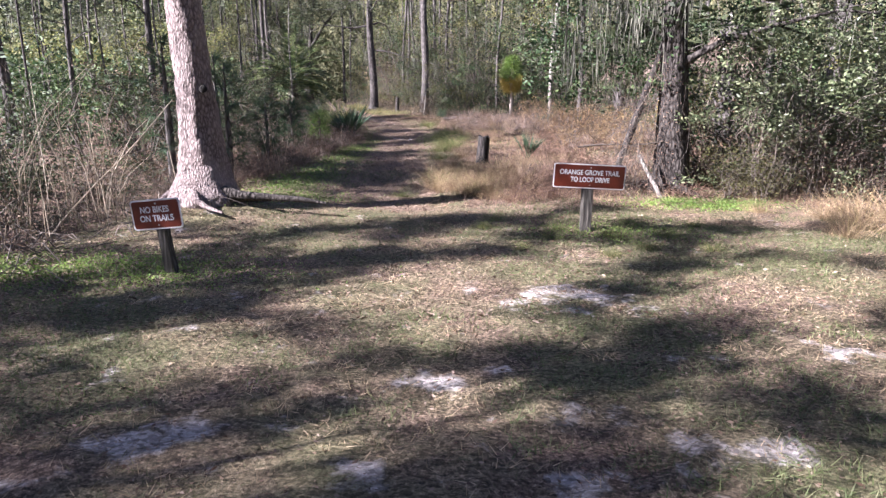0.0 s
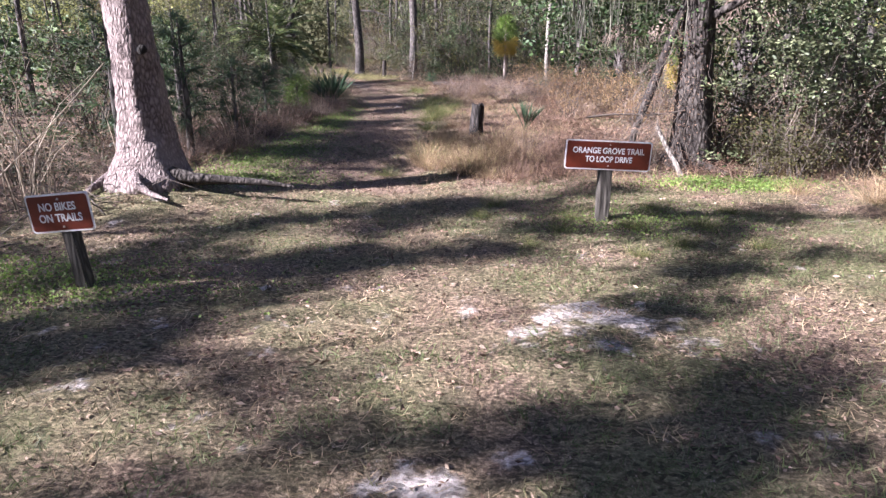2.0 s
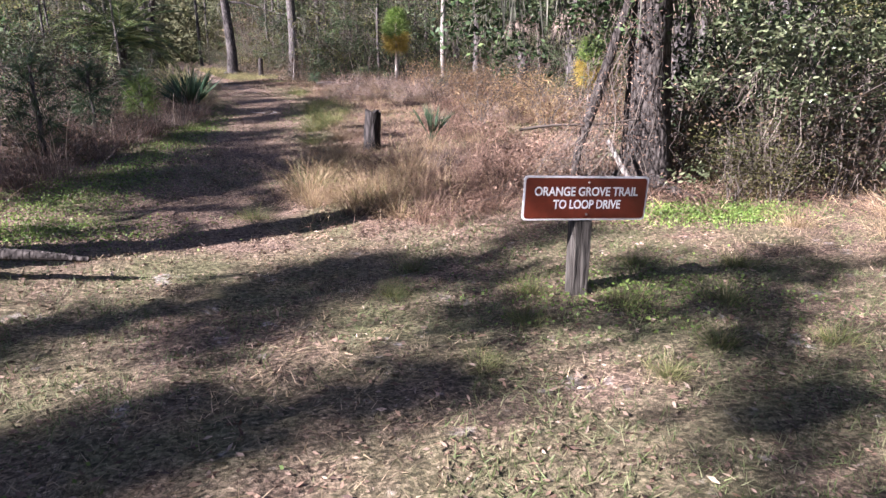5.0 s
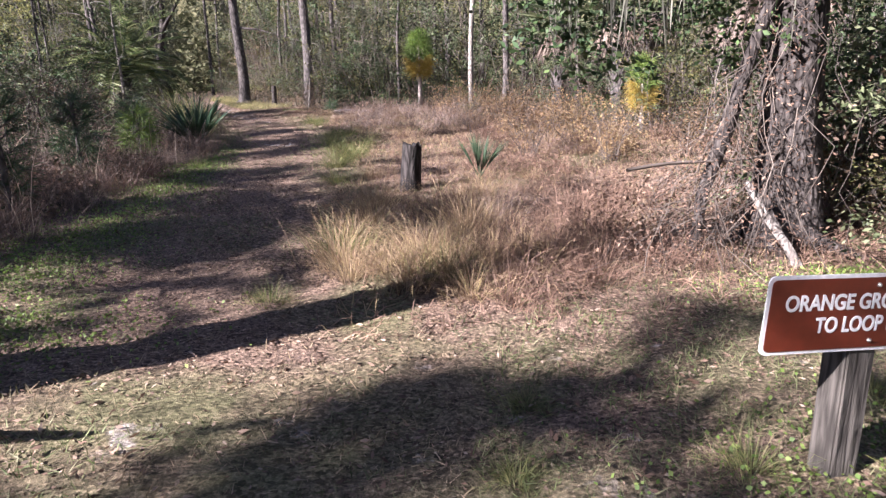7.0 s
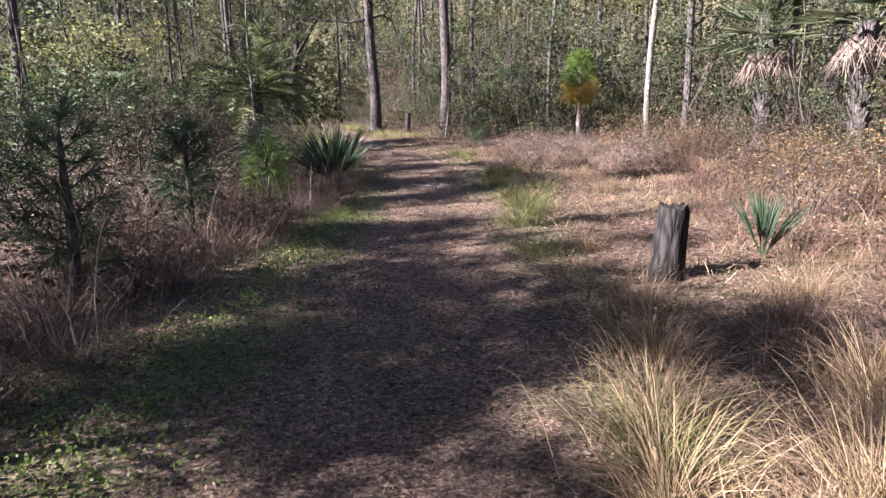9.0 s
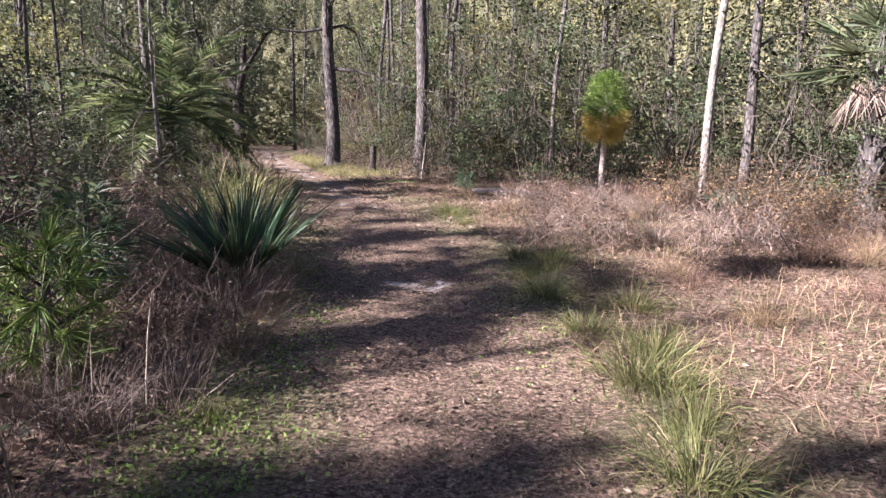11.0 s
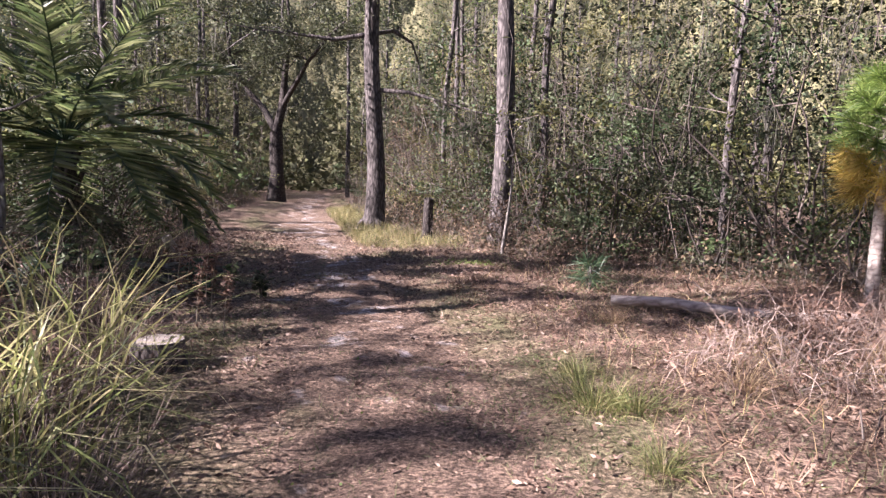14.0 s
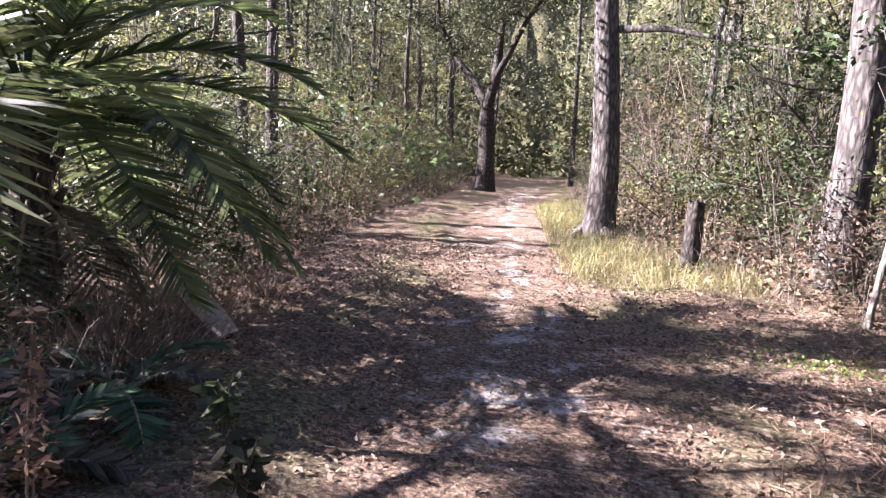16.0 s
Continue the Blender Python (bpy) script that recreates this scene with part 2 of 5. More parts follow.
M_SKIRT = leaf_mat("dead_palm_fronds", [(0.08, 0.06, 0.048), (0.16, 0.12, 0.098), (0.28, 0.225, 0.185)], 0.8, 0.2)
M_OAKLEAF = leaf_mat("oak_leaves", [(0.05, 0.068, 0.034), (0.105, 0.13, 0.065), (0.17, 0.195, 0.105), (0.27, 0.285, 0.17)], 0.34, 0.35)
M_ORANGE = leaf_mat("rusty_shrub_leaves", [(0.16, 0.09, 0.05), (0.27, 0.165, 0.09), (0.36, 0.25, 0.13), (0.30, 0.27, 0.10)], 0.6, 0.35, 0.01)
M_MOSS = leaf_mat("spanish_moss", [(0.07, 0.07, 0.056), (0.12, 0.12, 0.095), (0.19, 0.185, 0.15)], 0.9, 0.3)
M_NEEDLE = leaf_mat("pine_needles_green", [(0.06, 0.11, 0.025), (0.12, 0.19, 0.04), (0.22, 0.28, 0.07)], 0.5, 0.3)
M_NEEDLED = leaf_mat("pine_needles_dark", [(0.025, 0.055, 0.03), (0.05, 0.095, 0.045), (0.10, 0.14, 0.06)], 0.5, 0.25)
M_NEEDLEY = leaf_mat("pine_needles_yellow", [(0.33, 0.23, 0.055), (0.48, 0.34, 0.085), (0.40, 0.37, 0.085)], 0.55, 0.4)
M_PALM = leaf_mat("palm_leaflets", [(0.05, 0.075, 0.028), (0.125, 0.16, 0.06), (0.26, 0.275, 0.135)], 0.4, 0.5)
M_WOODS = leaf_mat("sunlit_woods_leaves", [(0.042, 0.048, 0.022), (0.098, 0.105, 0.052), (0.15, 0.152, 0.082), (0.22, 0.21, 0.122)], 0.8, 0.45)
M_PALMETTO = leaf_mat("palmetto_blades", [(0.025, 0.06, 0.035), (0.05, 0.09, 0.05), (0.09, 0.13, 0.07)], 0.55, 0.2)
M_CLOVER = leaf_mat("bright_low_herbs", [(0.08, 0.135, 0.03), (0.16, 0.24, 0.055), (0.27, 0.35, 0.10)], 0.5, 0.4)
M_SIGN = plain_mat("brown_sign_paint", (0.125, 0.022, 0.010), 0.45, 0, 0.12, 18, 0.05)
M_WHITE = plain_mat("white_sign_paint", (0.74, 0.74, 0.75), 0.5, 0, 0.12, 40, 0.05)
M_BOLT = plain_mat("galvanised_bolt", (0.45, 0.43, 0.41), 0.4, 0.9, 0.2, 60, 0.1)

# ---- geometry helpers ----
rng = np.random.default_rng(7)


class Soup:
    """Quads and triangles gathered in arrays, turned into one mesh at the end."""

    def __init__(self):
        self.v, self.q, self.t, self.n, self.vn = [], [], [], 0, []

    def quads(self, v, q):
        self.v.append(np.asarray(v, float).reshape(-1, 3))
        self.q.append(np.asarray(q, int).reshape(-1, 4) + self.n)
        self.n += len(self.v[-1])

    def tris(self, v, t):
        self.v.append(np.asarray(v, float).reshape(-1, 3))
        self.t.append(np.asarray(t, int).reshape(-1, 3) + self.n)
        self.n += len(self.v[-1])

    def leaves(self, P, size, aspect=0.45, up=0.3, along=None, core=None):
        """Folded diamond leaves at P, turned at random; with core, each takes the roundness of its clump."""
        k = len(P)
        if along is None:
            d = rng.normal(size=(k, 3))
            d[:, 2] = d[:, 2] * 0.6 - up * 0.4
        else:
            d = along + rng.normal(size=(k, 3)) * 0.35
        d /= np.linalg.norm(d, axis=1)[:, None] + 1e-9
        s = np.cross(d, rng.normal(size=(k, 3)))
        s /= np.linalg.norm(s, axis=1)[:, None] + 1e-9
        nrm = np.cross(d, s)
        L = (size * rng.uniform(0.6, 1.35, k))[:, None]
        W = L * aspect * 0.5
        v = np.stack([P, P + d * L * 0.45 + s * W + nrm * L * 0.06, P + d * L, P + d * L * 0.45 - s * W + nrm * L * 0.06], 1)
        q = np.arange(4 * k).reshape(k, 4)
        if core is not None:
            want = P - core
            want = want / (np.linalg.norm(want, axis=1)[:, None] + 1e-6) + rng.normal(size=(k, 3)) * 0.3 + np.array([0, 0, 0.2])
            want /= np.linalg.norm(want, axis=1)[:, None] + 1e-6
            face = np.cross(v[:, 1] - v[:, 0], v[:, 2] - v[:, 0])
            q = np.where((np.sum(face * want, 1) < 0)[:, None], q[:, ::-1], q)
            self.vn.append(np.repeat(want, 4, 0))
        self.quads(v, q)

    def blades(self, P, D, length, width, droop=0.4):
        """Grass blades from P along D: a quad and a bent tip."""
        k = len(P)
        D = D / (np.linalg.norm(D, axis=1)[:, None] + 1e-9)
        s = np.cross(D, rng.normal(size=(k, 3)))
        s /= np.linalg.norm(s, axis=1)[:, None] + 1e-9
        L = (np.broadcast_to(length, k) * rng.uniform(0.6, 1.25, k))[:, None]
        W = np.broadcast_to(width, k)[:, None] * 0.5
        mid = P + D * L * 0.55
        bend = np.stack([D[:, 0], D[:, 1], -np.abs(D[:, 2]) * 0.6 - 0.2], 1)
        tip = mid + (D * (1 - droop) + bend * droop) * L * 0.45
        base = self.n
        v = np.stack([P - s * W, P + s * W, mid + s * W * 0.8, mid - s * W * 0.8, tip], 1).reshape(-1, 3)
        i = np.arange(k) * 5
        self.v.append(v)
        self.q.append(np.stack([i, i + 1, i + 2, i + 3], 1) + base)
        self.t.append(np.stack([i + 3, i + 2, i + 4], 1) + base)
        self.n += len(v)

    def straws(self, P, D, length, width):
        """Thin single straws, one triangle each."""
        k = len(P)
        D = D / (np.linalg.norm(D, axis=1)[:, None] + 1e-9)
        s = np.cross(D, np.array([0, 0, 1.0]) + rng.normal(size=(k, 3)) * 0.5)
        s /= np.linalg.norm(s, axis=1)[:, None] + 1e-9
        L = (length * rng.uniform(0.4, 1.5, k))[:, None]
        v = np.stack([P - s * width / 2, P + s * width / 2, P + D * L], 1)
        self.tris(v, np.arange(3 * k).reshape(k, 3))

    def arcs(self, P, D, length, width, droop=0.8, seg=3):
        """Long arching blades: ribbons of several pieces that bend down to a fine tip."""
        k = len(P)
        D = D / (np.linalg.norm(D, axis=1)[:, None] + 1e-9)
        side = np.cross(D, np.array([0, 0, 1.0]) + rng.normal(size=(k, 3)) * 0.4)
        side /= np.linalg.norm(side, axis=1)[:, None] + 1e-9
        L = (np.broadcast_to(length, k) * rng.uniform(0.55, 1.2, k))[:, None]
        W = np.broadcast_to(width, k)[:, None] * 0.5
        bend = droop * rng.uniform(0.4, 1.5, k)[:, None]
        p, d, rows = P.copy(), D.copy(), []
        for i in range(seg):
            w = W * (1 - 0.75 * i / seg)
            rows += [p - side * w, p + side * w]
            d = d + np.array([0, 0, -1.0]) * bend / seg * (0.5 + i * 0.5)
            d /= np.linalg.norm(d, axis=1)[:, None] + 1e-9
            p = p + d * L / seg
        rows.append(p)
        m = len(rows)
        base = self.n
        self.v.append(np.stack(rows, 1).reshape(-1, 3))
        i = np.arange(k) * m + base
        for j in range(seg - 1):
            self.q.append(np.stack([i + 2 * j, i + 2 * j + 1, i + 2 * j + 3, i + 2 * j + 2], 1))
        self.t.append(np.stack([i + m - 3, i + m - 2, i + m - 1], 1))
        self.n += k * m

    def tube(self, pts, radii, sides=6, rough=0.0, cap=True):
        pts = [Vector(p) for p in pts]
        k = len(pts)
        ring = []
        side = None
        for i, p in enumerate(pts):
            d = (pts[min(i + 1, k - 1)] - pts[max(i - 1, 0)]).normalized()
            if side is None:
                side = d.orthogonal().normalized()
            side = (side - d * side.dot(d)).normalized()
            other = d.cross(side)
            for j in range(sides):
                a = 2 * math.pi * j / sides
                r = radii[i] * (1 + rough * noise.noise(Vector((math.cos(a) * 2.2, math.sin(a) * 2.2, p.z * 1.3 + p.x * 5))))
                if sides >= 20:
                    r += 0.014 * noise.cell(Vector((math.cos(a) * radii[i] * 19, math.sin(a) * radii[i] * 19, p.z * 9 + 0.8 * noise.noise(Vector((a * 3, 0, p.z * 2))))))
                ring.append(p + (side * math.cos(a) + other * math.sin(a)) * r)
        q = [(i * sides + j, i * sides + (j + 1) % sides, (i + 1) * sides + (j + 1) % sides, (i + 1) * sides + j) for i in range(k - 1) for j in range(sides)]
        self.quads([tuple(p) for p in ring], q)
        if cap:
            top = (k - 1) * sides
            c = len(ring)
            self.tris([tuple(p) for p in ring[top:]] + [tuple(pts[-1])], [(j, (j + 1) % sides, sides) for j in range(sides)])

    def mesh(self, name, mat, smooth=False):
        me = bpy.data.meshes.new(name)
        v = np.concatenate(self.v) if self.v else np.zeros((0, 3))
        q = np.concatenate(self.q) if self.q else np.zeros((0, 4), int)
        t = np.concatenate(self.t) if self.t else np.zeros((0, 3), int)
        me.vertices.add(len(v))
        me.vertices.foreach_set("co", v.ravel())
        loops = np.concatenate([q.ravel(), t.ravel()])
        me.loops.add(len(loops))
        me.loops.foreach_set("vertex_index", loops.astype(np.int32))
        starts = np.concatenate([np.arange(len(q)) * 4, len(q) * 4 + np.arange(len(t)) * 3])
        me.polygons.add(len(starts))
        me.polygons.foreach_set("loop_start", starts.astype(np.int32))
        me.update(calc_edges=True)
        me.validate()
        if smooth:
            me.polygons.foreach_set("use_smooth", np.ones(len(starts), bool))
        if self.vn:
            me.polygons.foreach_set("use_smooth", np.ones(len(starts), bool))
            me.normals_split_custom_set_from_vertices(np.concatenate(self.vn))
        me.materials.append(mat)
        return me


def thing(name, at, label, category, group="", kind=""):
    ob = new(name)
    ob.empty_display_size = 0.2
    ob.location = at
    return tagged(ob, label, category, group, kind)


def piece(name, soup, mat, parent, label="", smooth=False):
    ob = new(name, soup.mesh(name, mat, smooth))
    ob.parent = parent
    if label:
        tagged(ob, label)
    return ob


def part(name, bm, mat, parent, label="", smooth=False):
    me = bpy.data.meshes.new(name)
    bm.to_mesh(me)
    bm.free()
    if smooth:
        for p in me.polygons:
            p.use_smooth = True
    me.materials.append(mat)
    ob = new(name, me)
    ob.parent = parent
    if label:
        tagged(ob, label)
    return ob


# ---- the lie of the land ----
GY = [-60, 0, 9, 12, 16, 20, 24, 28, 33, 36, 47, 80, 300]
GZ = [0, 0, 0, 0.12, 0.28, 0.44, 0.62, 0.80, 0.90, 1.08, 1.30, 1.7, 3.0]
PY = [-60, 0, 8, 14, 19, 22, 25, 30, 35, 41, 47, 60, 90]
PX = [-0.6, -0.6, -0.8, -1.0, -1.35, -1.7, -2.45, -4.0, -5.9, -8.0, -9.6, -13.0, -21]
LY = [-60, 0, 4, 8, 10, 13, 18, 21, 24, 27, 30, 33, 35, 47, 60, 90]
LX = [-9, -6.5, -4.6, -4.0, -3.6, -3.1, -2.75, -3.3, -3.8, -5.1, -6.6, -7.9, -8.5, -11.8, -15, -23]
RY = [-60, 2, 6, 9, 12, 18, 24, 27, 28.5, 30.5, 32, 35, 47, 60, 90]
RX = [14, 10.5, 8.6, 7.2, 6.2, 7.2, 5.2, 4.2, 3.0, -0.4, -1.9, -4.2, -7.9, -11.5, -19]


def along(y, ys, xs):
    return np.interp(y, ys, xs)


def ground_z(x, y):
    z = (np.interp(y, GY, GZ) + np.interp(np.asarray(y) - 1.2, GY, GZ) + np.interp(np.asarray(y) + 1.2, GY, GZ)) / 3
    z = z + 0.30 * np.exp(-((np.asarray(x) + 3.05) ** 2 + (np.asarray(y) - 8.4) ** 2) / 0.9)
    z = z + 0.025 * np.sin(np.asarray(x) * 1.7 + 0.6) * np.sin(np.asarray(y) * 1.3) + 0.012 * np.sin(np.asarray(x) * 4.1) * np.sin(np.asarray(y) * 3.7 + 1)
    off = np.abs(np.asarray(x) - np.interp(y, PY, PX))
    return z + 0.06 * np.clip((off - 0.9) / 1.2, 0, 1) * np.clip((np.asarray(y) - 9) / 3, 0, 1)


def gz(x, y):
    return float(ground_z(x, y))


SANDY = [(1.64, 4.6, 0.55), (-0.94, 2.05, 0.26), (0.59, 2.9, 0.24), (1.49, 2.4, 0.22), (1.22, 1.78, 0.22), (0.32, 1.77, 0.2), (2.1, 2.14, 0.28), (1.02, 3.12, 0.13), (-0.6, 2.3, 0.24), (-1.4, 1.7, 0.2), (3.4, 3.4, 0.3), (-1.3, 3.6, 0.15), (2.6, 1.5, 0.25), (-1.3, 20.2, 0.35)]


def build_ground():
    xs = np.unique(np.concatenate([np.linspace(-400, -30, 16), np.linspace(-30, -9, 30), np.arange(-9, 10, 0.17), np.linspace(10, 30, 30), np.linspace(30, 400, 16)]))
    ys = np.unique(np.concatenate([np.linspace(-400, -20, 14), np.linspace(-20, 0, 24), np.arange(0, 36, 0.17), np.arange(36, 60, 0.4), np.linspace(60, 400, 18)]))
    X, Y = np.meshgrid(xs, ys)
    Z = ground_z(X, Y)
    k = len(xs)
    v = np.stack([X, Y, Z], -1).reshape(-1, 3)
    v[:, 2] += 0.012 * rng.normal(size=len(v)) * (np.abs(v[:, 0]) < 9)
    i = (np.arange(len(ys) - 1)[:, None] * k + np.arange(k - 1)[None]).ravel()
    s = Soup()
    s.quads(v, np.stack([i, i + 1, i + k + 1, i + k], 1))
    me = s.mesh("ground", M_GROUND, True)
    ob = tagged(new("ground", me), "sandy woodland floor with thin grass and brown leaf litter", "ground", kind="structure")
    x, y = v[:, 0], v[:, 1]
    off = np.abs(x - np.interp(y, PY, PX))
    inside = (x > np.interp(y, LY, LX)) & (x < np.interp(y, RY, RX))
    clearing = np.clip((9.6 - y) / 1.0, 0, 1)
    turf = np.where(inside, 0.35 + 0.4 * clearing, 0.05)
    turf = np.where((y > 9) & (off < 1.7), np.clip(0.15 + 0.75 * (off - 0.5), 0.1, 0.8), turf)
    turf = np.where((y > 32) & (x > np.interp(y, PY, PX) + 0.9) & inside, 0.9, turf)
    bare = np.where(inside, 0.30 * clearing, 0.0) + np.where((y > 8) & (off < 1.0), np.clip((y - 20) / 14, 0.0, 0.42), 0)
    bare = np.maximum(bare, np.where((y > 21) & (off < 0.75), np.clip((y - 21) / 7, 0, 1) * 0.74 * (1 - off / 1.3), 0))
    for cx, cy, cr in SANDY:
        bare = np.maximum(bare, 1.0 * np.exp(-((x - cx) ** 2 / (2.2 * cr * cr) + (y - cy) ** 2 / (0.9 * cr * cr))))
    for name, val in (("turf", turf), ("bare", bare)):
        a = me.attributes.new(name, "FLOAT", "POINT")
        a.data.foreach_set("value", val.astype(np.float32))
    return ob


build_ground()

# ---- signs ----


def board(w, h, d, r, steps=5):
    bm = bmesh.new()
    pts = []
    for cx, cy, a0 in ((w / 2 - r, h / 2 - r, 0), (-w / 2 + r, h / 2 - r, 90), (-w / 2 + r, -h / 2 + r, 180), (w / 2 - r, -h / 2 + r, 270)):
        for i in range(steps + 1):
            a = radians(a0 + 90 * i / steps)
            pts.append((cx + r * math.cos(a), 0, cy + r * math.sin(a)))
    f = bm.faces.new([bm.verts.new(p) for p in pts])
    out = bmesh.ops.extrude_face_region(bm, geom=[f])
    bmesh.ops.translate(bm, verts=[g for g in out["geom"] if isinstance(g, bmesh.types.BMVert)], vec=(0, d, 0))
    bmesh.ops.recalc_face_normals(bm, faces=bm.faces)
    return bm


def lettering(name, text, size, width, mat, parent, x, y, z):
    cu = bpy.data.curves.new(name, "FONT")
    cu.body, cu.size, cu.align_x, cu.align_y, cu.extrude, cu.offset = text, size, "CENTER", "CENTER", 0.0012, size * 0.022
    tmp = new(name, cu)
    bpy.context.view_layer.update()
    me = bpy.data.meshes.new_from_object(tmp.evaluated_get(bpy.context.evaluated_depsgraph_get()))
    bpy.data.objects.remove(tmp)
    span = max(v.co.x for v in me.vertices) - min(v.co.x for v in me.vertices)
    me.transform(Matrix.Translation((x, y, z)) @ pose(0, 0, 0, 90) @ Matrix.Diagonal((width / span, 1, 1, 1)))
    me.materials.clear()
    me.materials.append(mat)
    ob = new(name, me)
    ob.parent = parent
    return tagged(ob, "white painted capital letters")


def trail_sign(at, w, h, zc, lines, roll, yaw, post_lean, post_w, label):
    s = thing("trail_sign", at, label, "sign", "trailhead signs")
    s.rotation_euler = (0, 0, radians(yaw))
    bm = bmesh.new()
    bmesh.ops.create_cube(bm, size=1, matrix=Matrix.Diagonal((post_w, post_w, zc + h * 0.3 + 0.25, 1)))
    bmesh.ops.subdivide_edges(bm, edges=bm.edges[:], cuts=5, use_grid_fill=True)
    bmesh.ops.bevel(bm, geom=[e for e in bm.edges if e.is_boundary is False and e.calc_face_angle(0) > 1], offset=0.008, segments=2, affect="EDGES")
    for v in bm.verts:
        v.co.z += (zc + h * 0.3 - 0.25) / 2
        n = noise.noise(Vector((v.co.x * 9, v.co.y * 9, v.co.z * 5)))
        v.co.x += n * 0.006 + post_lean * v.co.z
        v.co.y += n * 0.004
    part("post", bm, M_POST, s, "weathered grey square timber post")
    b = new("sign_board", None)
    bm = board(w, h, 0.006, 0.028)
    me = bpy.data.meshes.new("sign_board")
    bm.to_mesh(me)
    bm.free()
    bpy.data.objects.remove(b)
    me.materials.append(M_WHITE)
    b = new("sign_board", me)
    b.parent = s
    tagged(b, "white-edged sheet with rounded corners")
    front = -post_w / 2 - 0.010
    b.matrix_basis = pose(post_lean * zc, front, zc, 0, roll, 0)
    part("painted_panel", board(w - 0.028, h - 0.028, 0.002, 0.020), M_SIGN, b, "dark red-brown painted panel").location = (0, -0.003, 0)
    for text, size, width, x, z in lines:
        lettering("lettering", text, size, width, M_WHITE, b, x, -0.0045, z)
    for z in (h * 0.36, -h * 0.36):
        bm = bmesh.new()
        bmesh.ops.create_uvsphere(bm, u_segments=10, v_segments=6, radius=0.009)
        part("bolt", bm, M_BOLT, b, "rusty bolt head").location = (0.01, -0.006, z)
    return s


trail_sign((2.325, 7.45, gz(2.3, 7.45)), 0.92, 0.31, 0.725, [("ORANGE GROVE TRAIL", 0.086, 0.765, 0.0, 0.045), ("TO LOOP DRIVE", 0.086, 0.50, 0.01, -0.045)], 2.6, 3, 0.0, 0.13,
           "brown trail sign with white words on a grey post")
trail_sign((-2.13, 5.20, gz(-2.1, 5.2)), 0.50, 0.29, 0.605, [("NO BIKES", 0.084, 0.29, -0.01, 0.045), ("ON TRAILS", 0.084, 0.34, 0.0, -0.04)], -5.5, -3, -0.12, 0.10,
           "small tilted brown no-bikes sign on a leaning post")

# ---- trees ----


def trunk_soup(h, r0, r1, lean=(0, 0), flare=1.5, wob=0.06, sides=14, rings=22, roots=0):
    s = Soup()
    pts, rad = [], []
    for i in range(rings):
        f = (i / (rings - 1)) ** 1.5
        z = f * h - 0.15 * (i == 0)
        w = wob * math.sin(z * 0.9 + r0 * 30)
        pts.append((lean[0] * z + w * min(1, z), lean[1] * z + wob * 0.7 * math.cos(z * 0.7) * min(1, z), z))
        rad.append((r0 + (r1 - r0) * f) * (1 + (flare - 1) * math.exp(-max(z, 0) / (r0 * 1.6))))
    s.tube(pts, rad, sides, 0.12)
    for k in range(roots):
        a = 2 * math.pi * k / roots + 0.4
        L = r0 * rng.uniform(1.6, 3.0)
        rp = [(math.cos(a + 0.2 * j) * (r0 * 0.8 + L * j / 4), math.sin(a + 0.2 * j) * (r0 * 0.8 + L * j / 4), r0 * 0.75 * (1 - j / 3.2) ** 1 - 0.05) for j in range(5)]
        s.tube(rp, [r0 * 0.42, r0 * 0.33, r0 * 0.22, r0 * 0.14, r0 * 0.06], 7, 0.2)
    return s, pts


def limbs(s, top, n, length, r, up=0.35, zlo=0.5, zhi=1.0, pts=None):
    """Limbs from the upper trunk; gives back the places where twigs end."""
    ends = []
    for k in range(n):
        f = zlo + (zhi - zlo) * (k + rng.uniform(0, 1)) / n
        base = Vector(pts[min(int((f ** (1 / 1.5)) * (len(pts) - 1)), len(pts) - 1)])
        a = k * 2.4 + rng.uniform(-0.4, 0.4)
        L = length * rng.uniform(0.6, 1.2) * (1.15 - 0.5 * f)
        d = Vector((math.cos(a), math.sin(a), up * rng.uniform(0.3, 1.6)))
        p, line = base.copy(), [base]
        for j in range(4):
            d = (d + Vector(rng.normal(size=3) * 0.22)).normalized()
            p = p + d * L / 4
            line.append(p.copy())
            if j:
                ends.append(tuple(p))
        s.tube(line, [r * q for q in (1, 0.75, 0.5, 0.32, 0.12)], 4, cap=False)
        for j in (2, 3, 4):
            d2 = (d + Vector(rng.normal(size=3) * 0.9)).normalized()
            e = line[j] + d2 * L * 0.3
            s.tube([line[j], (line[j] + e) / 2 + Vector(rng.normal(size=3) * 0.03), e], [r * 0.3, r * 0.2, r * 0.06], 3, cap=False)
            ends.append(tuple(e))
    return np.array(ends)


def cloud(ends, per, spread):
    P = np.repeat(ends, per, 0)
    return P + rng.normal(size=P.shape) * spread * np.array([1, 1, 0.7]) * rng.uniform(0.4, 1.2, (len(P), 1))


